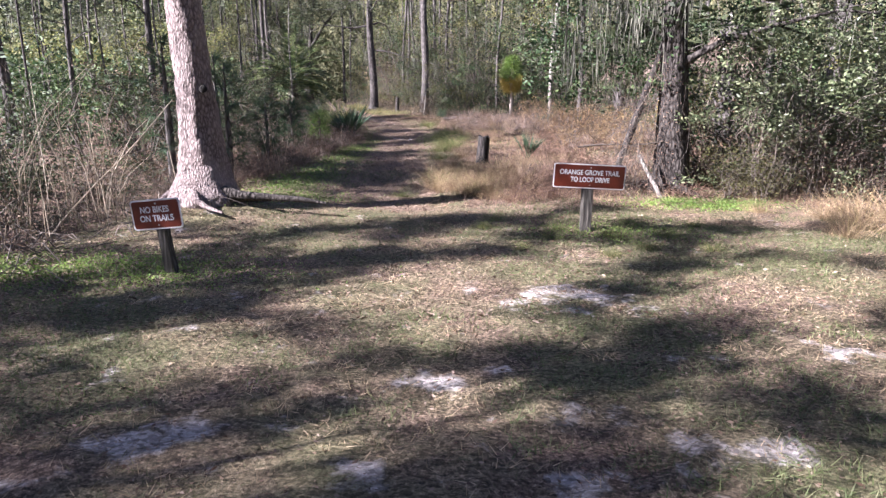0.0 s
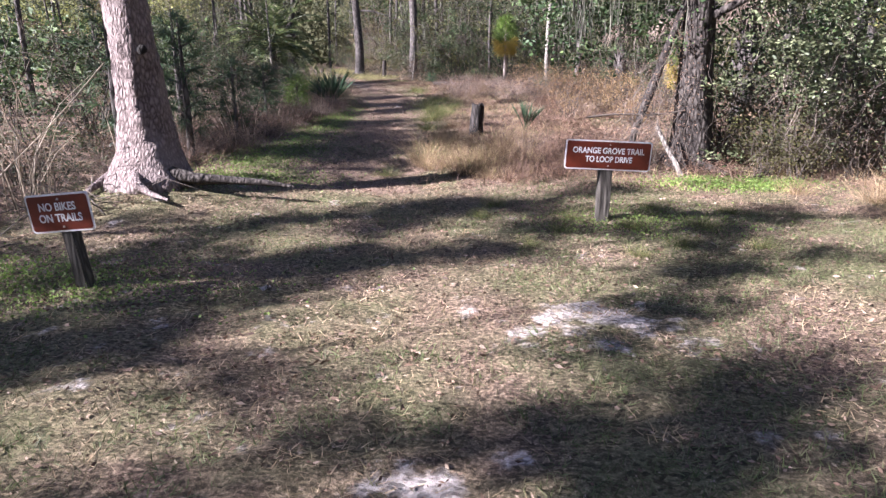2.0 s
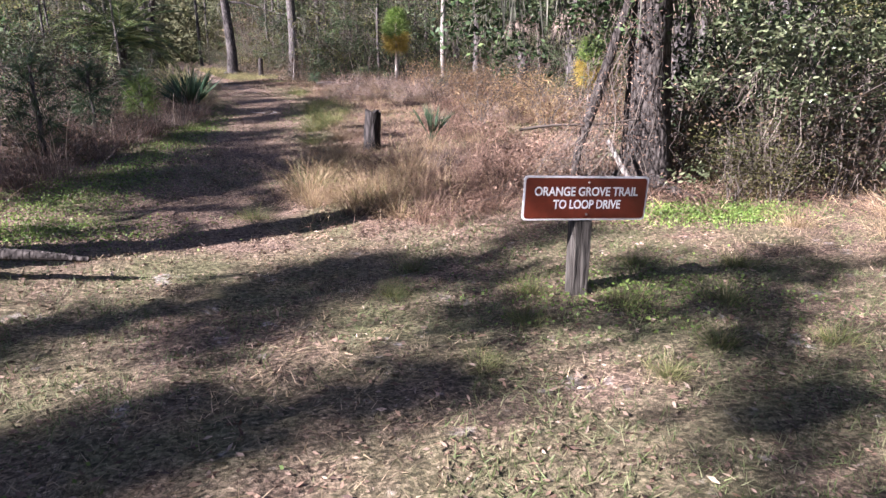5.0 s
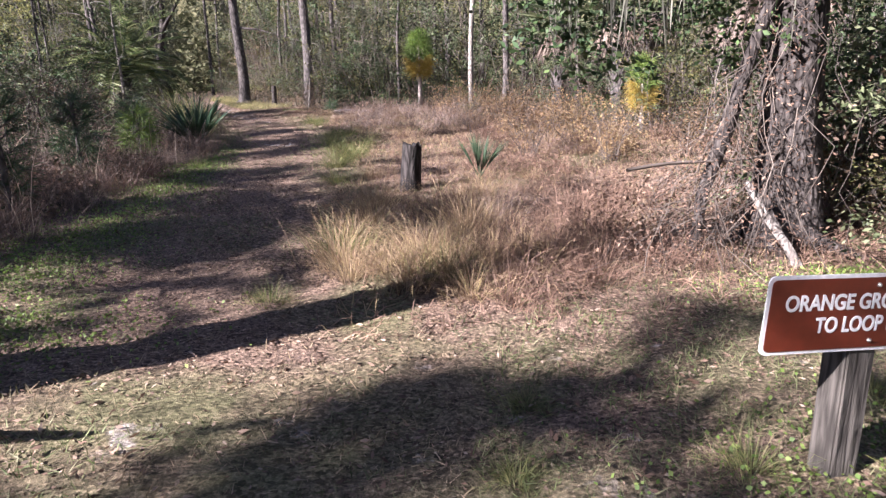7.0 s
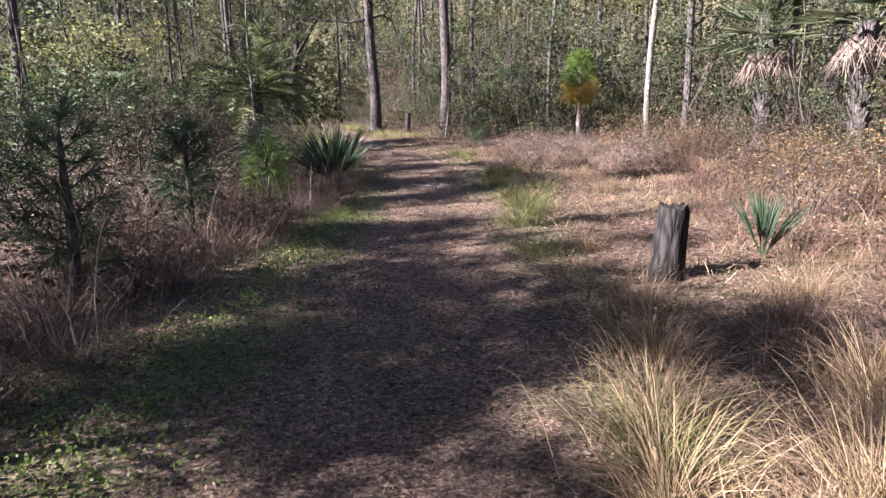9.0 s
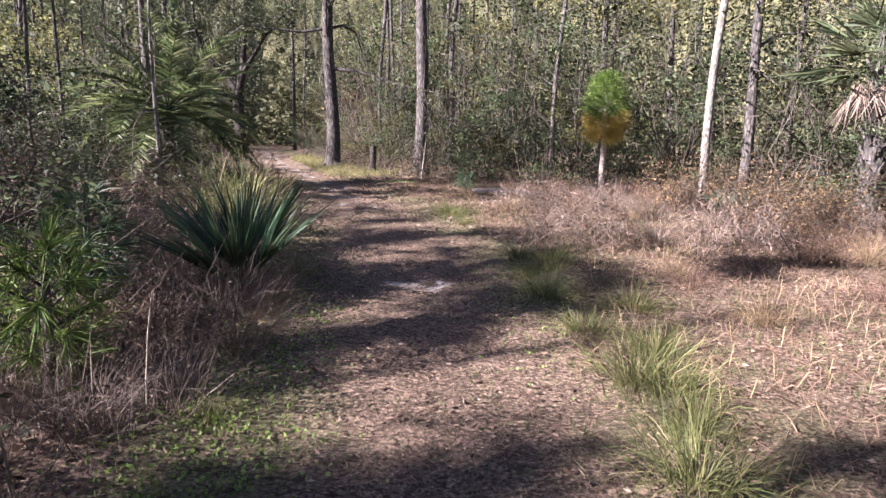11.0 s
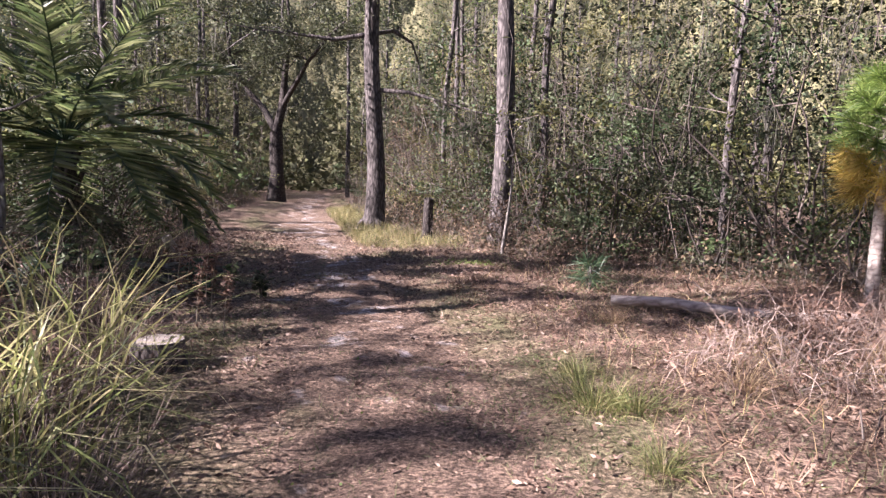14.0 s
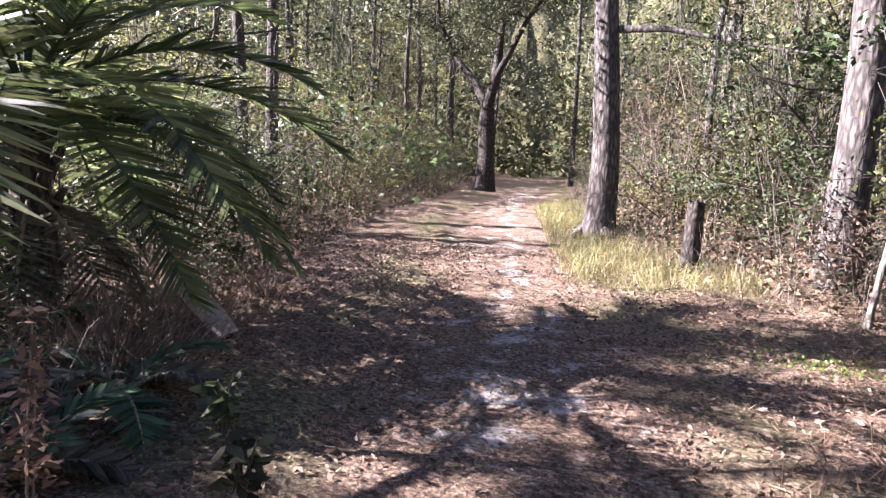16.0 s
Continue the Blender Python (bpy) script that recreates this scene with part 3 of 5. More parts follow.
def leafy_tree(name, label, h, r0, mat_b, mat_l, crown_lo=0.45, n_limbs=14, limb=2.2, per=55, leaf=0.13, spread=0.45, lean=(0, 0), moss=0, roots=0, r1=0.06, flare=1.4, sides=12, group="", limb_up=0.35):
    t = thing(name, (0, 0, 0), label, "tree", group)
    s, pts = trunk_soup(h, r0, r1, lean, flare, 0.06, sides, 22, roots)
    piece("trunk", s, mat_b, t, smooth=True)
    b = Soup()
    ends = limbs(b, h, n_limbs, limb, max(r0 * 0.32, 0.02), limb_up, crown_lo, 1.0, pts)
    tagged(piece("bough_frame", b, mat_b, t, smooth=True), kind="stuff")
    c = Soup()
    c.leaves(cloud(ends, per, spread), leaf, core=np.repeat(ends, per, 0))
    piece("crown", c, mat_l, t)
    if moss:
        m = Soup()
        E = ends[rng.integers(0, len(ends), moss)]
        P = np.repeat(E, 26, 0) + rng.normal(size=(moss * 26, 3)) * np.array([0.10, 0.10, 0.18])
        D = np.tile([0, 0, -1.0], (len(P), 1)) + rng.normal(size=P.shape) * 0.12
        m.blades(P, D, rng.uniform(0.3, 0.85, len(P)), 0.013, 0.1)
        tagged(piece("hanging_moss", m, M_MOSS, t, "grey Spanish moss in hanging beards"), kind="stuff")
    return t


def pine_tree(name, label, h, r0, crown_lo=0.6, roots=0, lean=(0, 0), mat=M_TRUNK, sides=14, flare=1.5, group="", per=60, rings=26):
    t = thing(name, (0, 0, 0), label, "tree", group)
    s, pts = trunk_soup(h, r0, r0 * 0.35, lean, flare, 0.05, sides, rings, roots)
    piece("trunk", s, mat, t, smooth=True)
    b = Soup()
    ends = limbs(b, h, 14, 2.6, r0 * 0.22, 0.25, crown_lo, 1.0, pts)
    tagged(piece("bough_frame", b, mat, t, smooth=True), kind="stuff")
    c = Soup()
    P = np.repeat(ends, per, 0) + rng.normal(size=(len(ends) * per, 3)) * 0.16
    c.blades(P, rng.normal(size=P.shape) + np.array([0, 0, 0.3]), 0.26, 0.014, 0.3)
    piece("crown", c, M_NEEDLE, t)
    return t


def place(ob, x, y, rz=0.0, s=1.0, sink=0.0, sz=None):
    ob.location = (x, y, gz(x, y) - sink)
    ob.rotation_euler = (0, 0, radians(rz))
    ob.scale = (s, s, sz or s)
    return ob


def again(ob, x, y, rz=0.0, s=1.0, sz=None, sink=0.0):
    """A copy at its own place and size; the first stands at scale one."""
    return copy_thing(ob, Matrix.Translation((x, y, gz(x, y) - sink)) @ pose(0, 0, 0, 0, 0, rz) @ Matrix.Diagonal((s, s, sz or s, 1)))


# the tall pine by the trail
PINE = place(pine_tree("pine_tree", "tall pine with flaking pinkish-grey bark and flared roots", 17, 0.265, 0.62, 5, (-0.012, 0.01), M_PINE, 44, 2.0, rings=130), -3.08, 8.35, 20)
bm = bmesh.new()
bmesh.ops.create_uvsphere(bm, u_segments=14, v_segments=8, radius=0.055)
for v in bm.verts:
    v.co *= 1 + 0.25 * noise.noise(v.co * 40)
    v.co.y *= 0.6
knot = part("knot", bm, M_CHAR, PINE, "dark round branch knot")
knot.location = pose(0, 0, 0, 0, 0, -20) @ Vector((-2.90 + 3.08, 8.16 - 8.35, 1.81 - gz(-3.08, 8.35)))
root = Soup()
root.tube([(0.15, -0.3, 0.12), (0.5, -0.42, 0.05), (0.9, -0.55, 0.03), (1.3, -0.75, 0.01), (1.65, -0.85, -0.05)], [0.10, 0.07, 0.05, 0.04, 0.02], 8, 0.25)
piece("surface_root", root, M_OAK, PINE, "dark root running over the ground", smooth=True)
# stout trunks further along
place(pine_tree("pine_tree", "straight tall pine with rough grey-brown bark", 16, 0.20, 0.6, 0, (0.004, 0), M_TRUNK, 16, 1.25), -1.52, 33.2, 0)
place(leafy_tree("oak_tree", "tall oak with dark rough trunk beside the trail", 14, 0.235, M_TRUNK, M_MIDG, 0.24, 24, 3.4, 70, 0.10, 0.5, (-0.015, 0.0), 40, 4), -4.6, 35.9, 0)


def forked_oak():
    t = thing("oak_tree", (0, 0, 0), "spreading live oak with a forked dark trunk", "tree")
    s = Soup()
    fork = (0.0, 0.0, 2.9)
    s.tube([(0, 0, -0.2), (0.02, 0, 0.3), (0.05, 0, 1.2), (0.0, 0, 2.2), fork], [0.46, 0.36, 0.29, 0.28, 0.27], 14, 0.15)
    piece("trunk", s, M_OAK, t, smooth=True)
    ends = []
    for line, r in (([fork, (-0.9, 0.2, 3.9), (-2.1, 0.3, 4.9), (-3.2, 0.5, 6.2), (-4.2, 0.6, 7.0)], 0.17), ([fork, (0.25, 0.1, 4.0), (0.2, 0.3, 5.4), (0.5, 0.3, 7.0), (0.3, 0.2, 8.8)], 0.20),
                    ([(0.2, 0.1, 3.9), (1.0, 0.0, 4.8), (1.9, -0.3, 5.6), (3.0, -0.5, 6.4), (3.9, -0.6, 6.9)], 0.12), ([(-2.1, 0.3, 4.9), (-2.0, -0.6, 6.0), (-1.6, -1.2, 7.4), (-1.5, -1.8, 8.6)], 0.09)):
        m = Soup()
        m.tube(line, [r * (1 - 0.75 * k / (len(line) - 1)) for k in range(len(line))], 9, 0.15)
        limb = piece("limb", m, M_OAK, t, smooth=True)
        b = Soup()
        ends.append(limbs(b, 0, 7, 2.0, 0.035, 0.3, 0.35, 1.0, line))
        tagged(piece("twig_frame", b, M_OAK, limb), kind="stuff")
    ends = np.concatenate(ends)
    c = Soup()
    c.leaves(cloud(ends, 120, 0.42), 0.10, core=np.repeat(ends, 120, 0))
    piece("crown", c, M_MIDG, t)
    return t


place(forked_oak(), -10.9, 46.4, -22)
place(leafy_tree("slender_tree", "slender tree with pale lichened trunk", 9, 0.082, M_PALE, M_YELG, 0.42, 12, 1.6, 40, 0.10, 0.4, (0.035, 0.0), 6, 3), 4.1, 25.9, 0)


def vine_oak():
    """The dark leaning oak, hung with moss, vines and dead creepers."""
    t = leafy_tree("oak_tree", "dark leaning oak draped in moss and dead vines", 9, 0.27, M_OAK, M_DARK, 0.24, 20, 2.8, 80, 0.085, 0.30, (-0.02, 0.01), 34, 6, 0.1, 1.5, 20)
    place(t, 4.40, 10.75, 0)
    v = Soup()
    for k in range(64):
        x0, y0 = rng.normal(-1.0, 0.5), rng.normal(-0.4, 0.4)
        zt = rng.uniform(0.8, 2.9) * math.exp(-abs(x0 + 0.4) * 0.55)
        xt, yt = x0 * 0.45 - 0.1 + rng.normal(0, 0.14) - 0.12, y0 * 0.5 - 0.15
        line = [(x0 + (xt - x0) * f + rng.normal(0, 0.11), y0 + (yt - y0) * f + rng.normal(0, 0.11), -0.05 + zt * f ** 0.8 + rng.normal(0, 0.06)) for f in np.linspace(0, 1, 8)]
        v.tube(line, [rng.uniform(0.0015, 0.004)] * 8, 4, cap=False)
    for k in range(60):
        x0, y0, zt = rng.uniform(0.9, 2.6), rng.uniform(-0.9, 0.0), rng.uniform(0.7, 1.9)
        line = [(x0 + rng.normal(0, 0.07) + 0.2 * f, y0 + rng.normal(0, 0.07), -0.05 + zt * f) for f in np.linspace(0, 1, 6)]
        v.tube(line, [rng.uniform(0.002, 0.006)] * 6, 4, cap=False)
    tagged(piece("vines", v, M_TWIG, t, "tangle of dead brown vines"), kind="stuff")
    cl = Soup()
    cl.tube([(-1.0, -0.2, -0.05), (-0.95, -0.2, 0.5), (-0.75, -0.15, 1.1), (-0.55, -0.1, 1.7), (-0.3, -0.05, 2.4), (-0.15, 0, 3.3)], [0.05, 0.055, 0.06, 0.06, 0.05, 0.04], 9, 0.5)
    piece("climbing_vine", cl, M_OAK, t, "thick shaggy brown vine leaning on the trunk", smooth=True)
    lf = Soup()
    C = np.array([(rng.uniform(0.35, 3.6), rng.uniform(-1.5, -0.2), rng.uniform(1.25, 3.8)) for _ in range(110)])
    lf.leaves(cloud(C, 62, 0.17), 0.075, 0.42, core=np.repeat(C, 62, 0))
    tagged(piece("low_foliage", lf, M_OAKLEAF, t, "grey-green glossy leaves on drooping limbs"), kind="stuff")
    # shade behind the trunk is put into the colour: darker leaves than in front
    lf = Soup()
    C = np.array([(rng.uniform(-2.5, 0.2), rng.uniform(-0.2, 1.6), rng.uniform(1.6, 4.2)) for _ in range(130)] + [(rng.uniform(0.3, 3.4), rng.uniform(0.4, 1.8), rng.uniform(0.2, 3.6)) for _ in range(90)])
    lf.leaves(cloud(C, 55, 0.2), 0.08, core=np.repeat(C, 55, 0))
    tagged(piece("shaded_foliage", lf, M_DARK, t, "leaves behind the trunk, coloured dark for shade"), kind="stuff")
    ms = Soup()
    E = np.array([(rng.uniform(-2.1, 0.2), rng.uniform(-0.5, 1.0), rng.uniform(2.3, 3.9)) for _ in range(36)])
    P = np.repeat(E, 24, 0) + rng.normal(size=(len(E) * 24, 3)) * np.array([0.07, 0.07, 0.2])
    ms.blades(P, np.tile([0, 0, -1.0], (len(P), 1)) + rng.normal(size=P.shape) * 0.1, rng.uniform(0.25, 0.7, len(P)), 0.014, 0.1)
    tagged(piece("hanging_moss", ms, M_MOSS, t, "grey Spanish moss in hanging beards"), kind="stuff")
    d = Soup()
    P = np.stack([rng.uniform(-1.9, -0.1, 4200), rng.normal(-0.3, 0.3, 4200), np.zeros(4200)], 1)
    P[:, 2] = rng.uniform(0, 1, 4200) ** 1.3 * 2.4 * np.exp(-np.abs(P[:, 0] + 0.4) * 1.0)
    d.leaves(P, 0.038, 0.35)
    tagged(piece("dead_leaves", d, M_RUST, t, "curled dry brown leaves on the vines"), kind="stuff")
    return t


vine_oak()
place(leafy_tree("slender_tree", "thin bare pale sapling among palm fronds", 5, 0.05, M_PALE, M_DARK, 0.35, 8, 0.9, 10, 0.08, 0.2, (0.03, 0), r1=0.012), -6.8, 26.7, 0)
place(leafy_tree("slender_tree", "thin leaning pale sapling beside the pine", 2.6, 0.03, M_PALE, M_YELG, 0.6, 5, 0.5, 6, 0.07, 0.15, (0.06, 0), r1=0.008), -1.45, 31.6, 0)

# ---- shrubs ----


def shrub(name, label, h, w, mat, leaves, leaf, mat_b=M_TWIG, stems=9, group="", aspect=0.45):
    t = thing(name, (0, 0, -50), label, "shrub", group)
    b = Soup()
    ends = []
    for k in range(stems):
        a = k * 2.4
        base = (math.cos(a) * 0.12, math.sin(a) * 0.12, -0.1)
        reach = w * rng.uniform(0.25, 1.0)
        top = h * rng.uniform(0.55, 1.0)
        line = [base]
        for f in (0.3, 0.55, 0.8, 1.0):
            p = (base[0] + math.cos(a) * reach * f ** 1.3 + rng.normal(0, 0.06 * h / 2), base[1] + math.sin(a) * reach * f ** 1.3 + rng.normal(0, 0.06 * h / 2), top * f)
            line.append(p)
            for _ in range(3):
                ends.append(np.array(p) + rng.normal(size=3) * np.array([0.22, 0.22, 0.16]) * h * 0.5)
        b.tube(line, [0.014, 0.011, 0.008, 0.005, 0.003], 3, cap=False)
        for _ in range(4):
            j = rng.integers(1, 5)
            e = np.array(line[j]) + rng.normal(size=3) * 0.35
            b.tube([line[j], tuple(e)], [0.005, 0.002], 3, cap=False)
    piece("woody_frame", b, mat_b, t)
    c = Soup()
    ends = np.array(ends)
    core = ends[rng.integers(0, len(ends), leaves)]
    P = core + rng.normal(size=(leaves, 3)) * np.array([0.095, 0.095, 0.07]) * math.sqrt(h)
    P[:, 2] = np.abs(P[:, 2]) + 0.02
    c.leaves(P, leaf, aspect, core=core)
    piece("foliage", c, mat, t)
    return t


SHRUBS = {
    "dark": [shrub("shrub", "dark evergreen shrub with small glossy leaves", 2.0, 0.9, M_DARK, 1500, 0.062, group="trailside shrubs") for _ in range(3)],
    "green": [shrub("shrub", "leafy mid-green shrub under the trees", 2.0, 0.9, M_MIDG, 1500, 0.062, group="trailside shrubs") for _ in range(3)],
    "yellow": [shrub("shrub", "sunlit yellow-green shrub with thin stems", 2.0, 0.8, M_YELG, 1400, 0.06, group="trailside shrubs") for _ in range(2)],
    "oak": [shrub("shrub", "grey-green evergreen shrub with sunlit leaves", 2.0, 0.8, M_OAKLEAF, 2200, 0.068, group="trailside shrubs") for _ in range(2)],
    "rust": [shrub("thicket_bush", "low rusty orange-brown bush in the field", 1.6, 0.8, M_ORANGE, 1000, 0.06, stems=12, group="dry thickets") for _ in range(2)],
    "bleach": [shrub("thicket_bush", "grey leafless bush of bleached stalks", 1.5, 0.9, M_BLEACH, 420, 0.05, M_BLEACH, stems=26, group="dry thickets") for _ in range(2)],
    "brown": [shrub("thicket_bush", "bare brown thicket with few dry leaves", 1.6, 0.9, M_BROWNL, 900, 0.07, stems=16, group="dry thickets") for _ in range(3)],
}


def tall_shrub(label, mat, h=4.0, w=1.25, clumps=48, per=76, leaf=0.064):
    """A man-high and taller bush: crooked stems, leaves gathered in clumps with gaps between."""
    t = thing("tall_shrub", (0, 0, 0), label, "shrub", "tall thicket shrubs")
    b, lf = Soup(), Soup()
    ends = []
    for k in range(8):
        a = k * 2.4 + rng.uniform(-0.4, 0.4)
        p = Vector((math.cos(a) * 0.15, math.sin(a) * 0.15, -0.1))
        d = Vector((math.cos(a) * 0.25, math.sin(a) * 0.25, 1))
        line = [p.copy()]
        for j in range(6):
            d = (d + Vector(rng.normal(size=3) * 0.22) + Vector((math.cos(a), math.sin(a), 0)) * 0.05).normalized()
            p = p + d * h * rng.uniform(0.7, 1.0) / 6
            line.append(p.copy())
            e = p + Vector((rng.normal(0, 0.4), rng.normal(0, 0.4), rng.normal(0.1, 0.2)))
            b.tube([p, (p + e) / 2 + Vector(rng.normal(size=3) * 0.05), e], [0.007, 0.005, 0.002], 3, cap=False)
            ends += [tuple(e), tuple((p + e) / 2)]
        b.tube(line, [0.022 * (1 - 0.8 * j / 6) for j in range(7)], 4, cap=False)
    ends = np.array(ends)
    C = ends[rng.integers(0, len(ends), clumps)] + rng.normal(size=(clumps, 3)) * np.array([0.22, 0.22, 0.12])
    C[: clumps // 4, 2] = rng.uniform(0.1, 1.0, clumps // 4)
    P = np.repeat(C, per, 0) + rng.normal(size=(clumps * per, 3)) * np.array([0.15, 0.15, 0.09]) * rng.uniform(0.5, 1.5, (clumps * per, 1))
    P[:, 2] = np.abs(P[:, 2])
    lf.leaves(P, leaf, 0.5, core=np.repeat(C, per, 0))
    piece("woody_frame", b, M_TWIG, t)
    piece("foliage", lf, mat, t)
    return t


TALL = {
    "dark": [tall_shrub("tall dark evergreen shrub in the thicket", M_DARK) for _ in range(2)],
    "green": [tall_shrub("tall olive-green shrub in the thicket", M_MIDG) for _ in range(3)],
    "yellow": [tall_shrub("tall sunlit yellow-green shrub in the thicket", M_YELG, clumps=36) for _ in range(2)],
    "oak": [tall_shrub("tall evergreen shrub with glossy grey-green leaves", M_OAKLEAF) for _ in range(2)],
    "brown": [tall_shrub("tall half-bare brown shrub in the thicket", M_BROWNL, clumps=28, per=60) for _ in range(2)],
}
for q, kinds in enumerate(TALL.values()):
    for k, ob in enumerate(kinds):
        place(ob, 12.5 + 2.1 * k, 22 + 3.2 * q, 50 * k)
for kinds in SHRUBS.values():
    for k, ob in enumerate(kinds):
        place(ob, -14 - 2.2 * k, 34 + 3 * rng.uniform(-1, 1), 0)


def plant_shrubs():
    for x, y, h, kind in ((5.9, 11.4, 3.2, 'oak'), (6.6, 11.0, 2.7, 'oak'), (7.5, 11.6, 3.4, 'oak'), (8.3, 10.9, 3.0, 'oak'), (5.2, 10.0, 0.8, 'yellow'), (5.65, 9.9, 0.95, 'yellow'), (5.9, 10.4, 1.6, 'brown'), (6.7, 10.1, 1.3, 'brown'), (7.6, 9.9, 1.2, 'brown'), (5.1, 11.2, 1.9, 'brown'), (5.35, 10.2, 0.9, 'yellow'), (6.9, 12.4, 3.6, 'green'), (-6.25, 27.5, 0.9, 'dark'), (-8.9, 28.6, 2.3, 'dark'), (-8.3, 30.4, 3.4, 'dark'), (-7.9, 26.3, 2.0, 'dark'), (-9.6, 27.2, 2.0, 'dark'), (-8.9, 25.4, 2.2, 'green'), (-6.6, 27.0, 0.9, 'green'), (-9.8, 24.0, 3.2, 'green'), (-11.2, 22.0, 4.2, 'green'), (-9.4, 20.4, 3.4, 'dark'), (-11.4, 17.0, 4.0, 'dark')):
        if h > 2.9:
            again(TALL.get(kind, TALL['green'])[0], x, y, 40 * x, 0.6 + h * 0.12, h / 4)
        else:
            again(SHRUBS[kind][0], x, y, 40 * x, 0.45 + h * 0.25, h / 2)
    r = random.Random(5)
    for _ in range(32):
        y = r.uniform(14.5, 25.5)
        x = r.uniform(3.2, float(along(y, RY, RX)) + 0.6)
        h = r.uniform(0.5, 1.1)
        again(r.choice(SHRUBS['rust']), x, y, r.uniform(0, 360), 0.35 + h * 0.35, h / 1.6)
    spots = []
    tries = 0
    while len(spots) < 250 and tries < 60000:
        tries += 1
        y = r.uniform(2.5, 58)
        left = r.random() < 0.5
        s = r.random() ** 1.3 * (4.2 if y < 30 else 5.5)
        if y > 30 and s < 0.5:
            continue
        x = along(y, LY, LX) - s - 0.25 if left else along(y, RY, RX) + s + 0.25
        x = float(x)
        gap = 0.72 + 0.05 * s + 0.010 * y
        if any((x - a) ** 2 + (y - b) ** 2 < gap * gap for a, b in spots):
            continue
        # openings kept free: the pine's sunny side, the oak, the fan palm, the feather palm
        if any((x - a) ** 2 + (y - b) ** 2 < c * c for a, b, c in ((-2.85, 8.4, 1.3), (4.4, 10.7, 1.1), (-2.96, 19.5, 0.8), (-6.75, 28.3, 2.4), (-4.5, 27.3, 1.4), (-3.95, 24.95, 0.7), (-10.9, 46.4, 1.2), (-4.6, 35.9, 0.7))):
            continue
        spots.append((x, y))
        if left and y < 27:
            h = min(0.55 + 0.85 * s, (0.40 * (-x) + 0.1) if y < 23 else 1.9) * r.uniform(0.7, 1.15)
            kind = r.choices(("dark", "green", "brown", "yellow"), (4, 2, 3, 0.4))[0]
            if y < 10:
                kind = r.choices(('dark', 'green', 'brown'), (6, 2, 1))[0]
            if s < 1.8 and y > 9:
                kind, h = r.choice(('brown', 'bleach', 'bleach')), min(h, r.uniform(0.7, 1.3))
        elif not left and y < 27:
            h = min(0.5 + 1.2 * s, 5.0) * r.uniform(0.75, 1.2)
            kind = r.choices(("dark", "green", "brown", "yellow"), (3, 3, 4 if s < 2 else 2, 2))[0]
        else:
            h = min(0.9 + 1.5 * s, 6.5 if not left else (2.6 if s < 4 else 4.5)) * r.uniform(0.75, 1.2)
            kind = r.choices(("dark", "green", "brown", "yellow"), (1, 4, 1, 6) if left else (3, 5, 5 if s < 2 else 1.6, 3 if y < 33 else 5))[0]
        if h > 2.1 and y < 44:
            again(r.choice(TALL[kind]), x, y, r.uniform(0, 360), 0.5 + h * 0.12, h / 4.0)
            continue
        ob = r.choice(SHRUBS[kind])
        f = max(h, 0.45) / 2.0
        again(ob, x, y, r.uniform(0, 360), 0.45 + 0.55 * f, f)


plant_shrubs()

# ---- woods around ----
WOODS = [
    leafy_tree("woodland_tree", "thin woodland tree with grey trunk and light crown", 12, 0.085, M_TRUNK, M_MIDG, 0.24, 14, 2.2, 36, 0.092, 0.42, (0.02, 0.01), 10, group="woodland trees", sides=8),
    leafy_tree("woodland_tree", "thin woodland tree with grey trunk and light crown", 13, 0.11, M_TRUNK, M_YELG, 0.24, 15, 2.2, 34, 0.09, 0.42, (-0.02, 0.015), 14, group="woodland trees", sides=8),
    leafy_tree("woodland_tree", "thin woodland tree with grey trunk and light crown", 11, 0.07, M_TRUNK, M_DARK, 0.22, 13, 1.9, 36, 0.092, 0.4, (0.03, -0.01), 16, group="woodland trees", sides=8),
    pine_tree("woodland_pine", "slim straight woodland pine", 15, 0.12, 0.55, 0, (0.008, 0.004), M_TRUNK, 10, 1.2, "woodland trees", 22),
]
for k, ob in enumerate(WOODS):
    place(ob, -19 + 3.1 * k, 52 + 2 * (k % 2), 40 * k)


def plant_woods():
    r = random.Random(11)
    spots = [(-1.52, 33.2), (-4.6, 35.9), (-10.9, 46.4), (4.1, 25.9), (-2.85, 8.4), (4.4, 10.7)]
    n = 0
    while n < 92:
        y = r.uniform(9, 62)
        left = r.random() < 0.42
        s = 1.2 + r.random() * 15
        x = float(along(y, LY, LX) - s if left else along(y, RY, RX) + s)
        if left and y < 30 and s < 5:
            continue
        if any((x - a) ** 2 + (y - b) ** 2 < 1.4 ** 2 for a, b in spots):
            continue
        if left and y < 50 and r.random() < 0.6:
            continue
        if x < -3 and abs(0.926 * y - 0.378 * x - 8.9) < 2.4:
            continue
        spots.append((x, y))
        k = r.choices((0, 1, 2, 3), (4, 3, 3, 3))[0]
        again(WOODS[k], x, y, r.uniform(0, 360), r.uniform(0.75, 1.2), r.uniform(0.8, 1.1))
        n += 1


plant_woods()


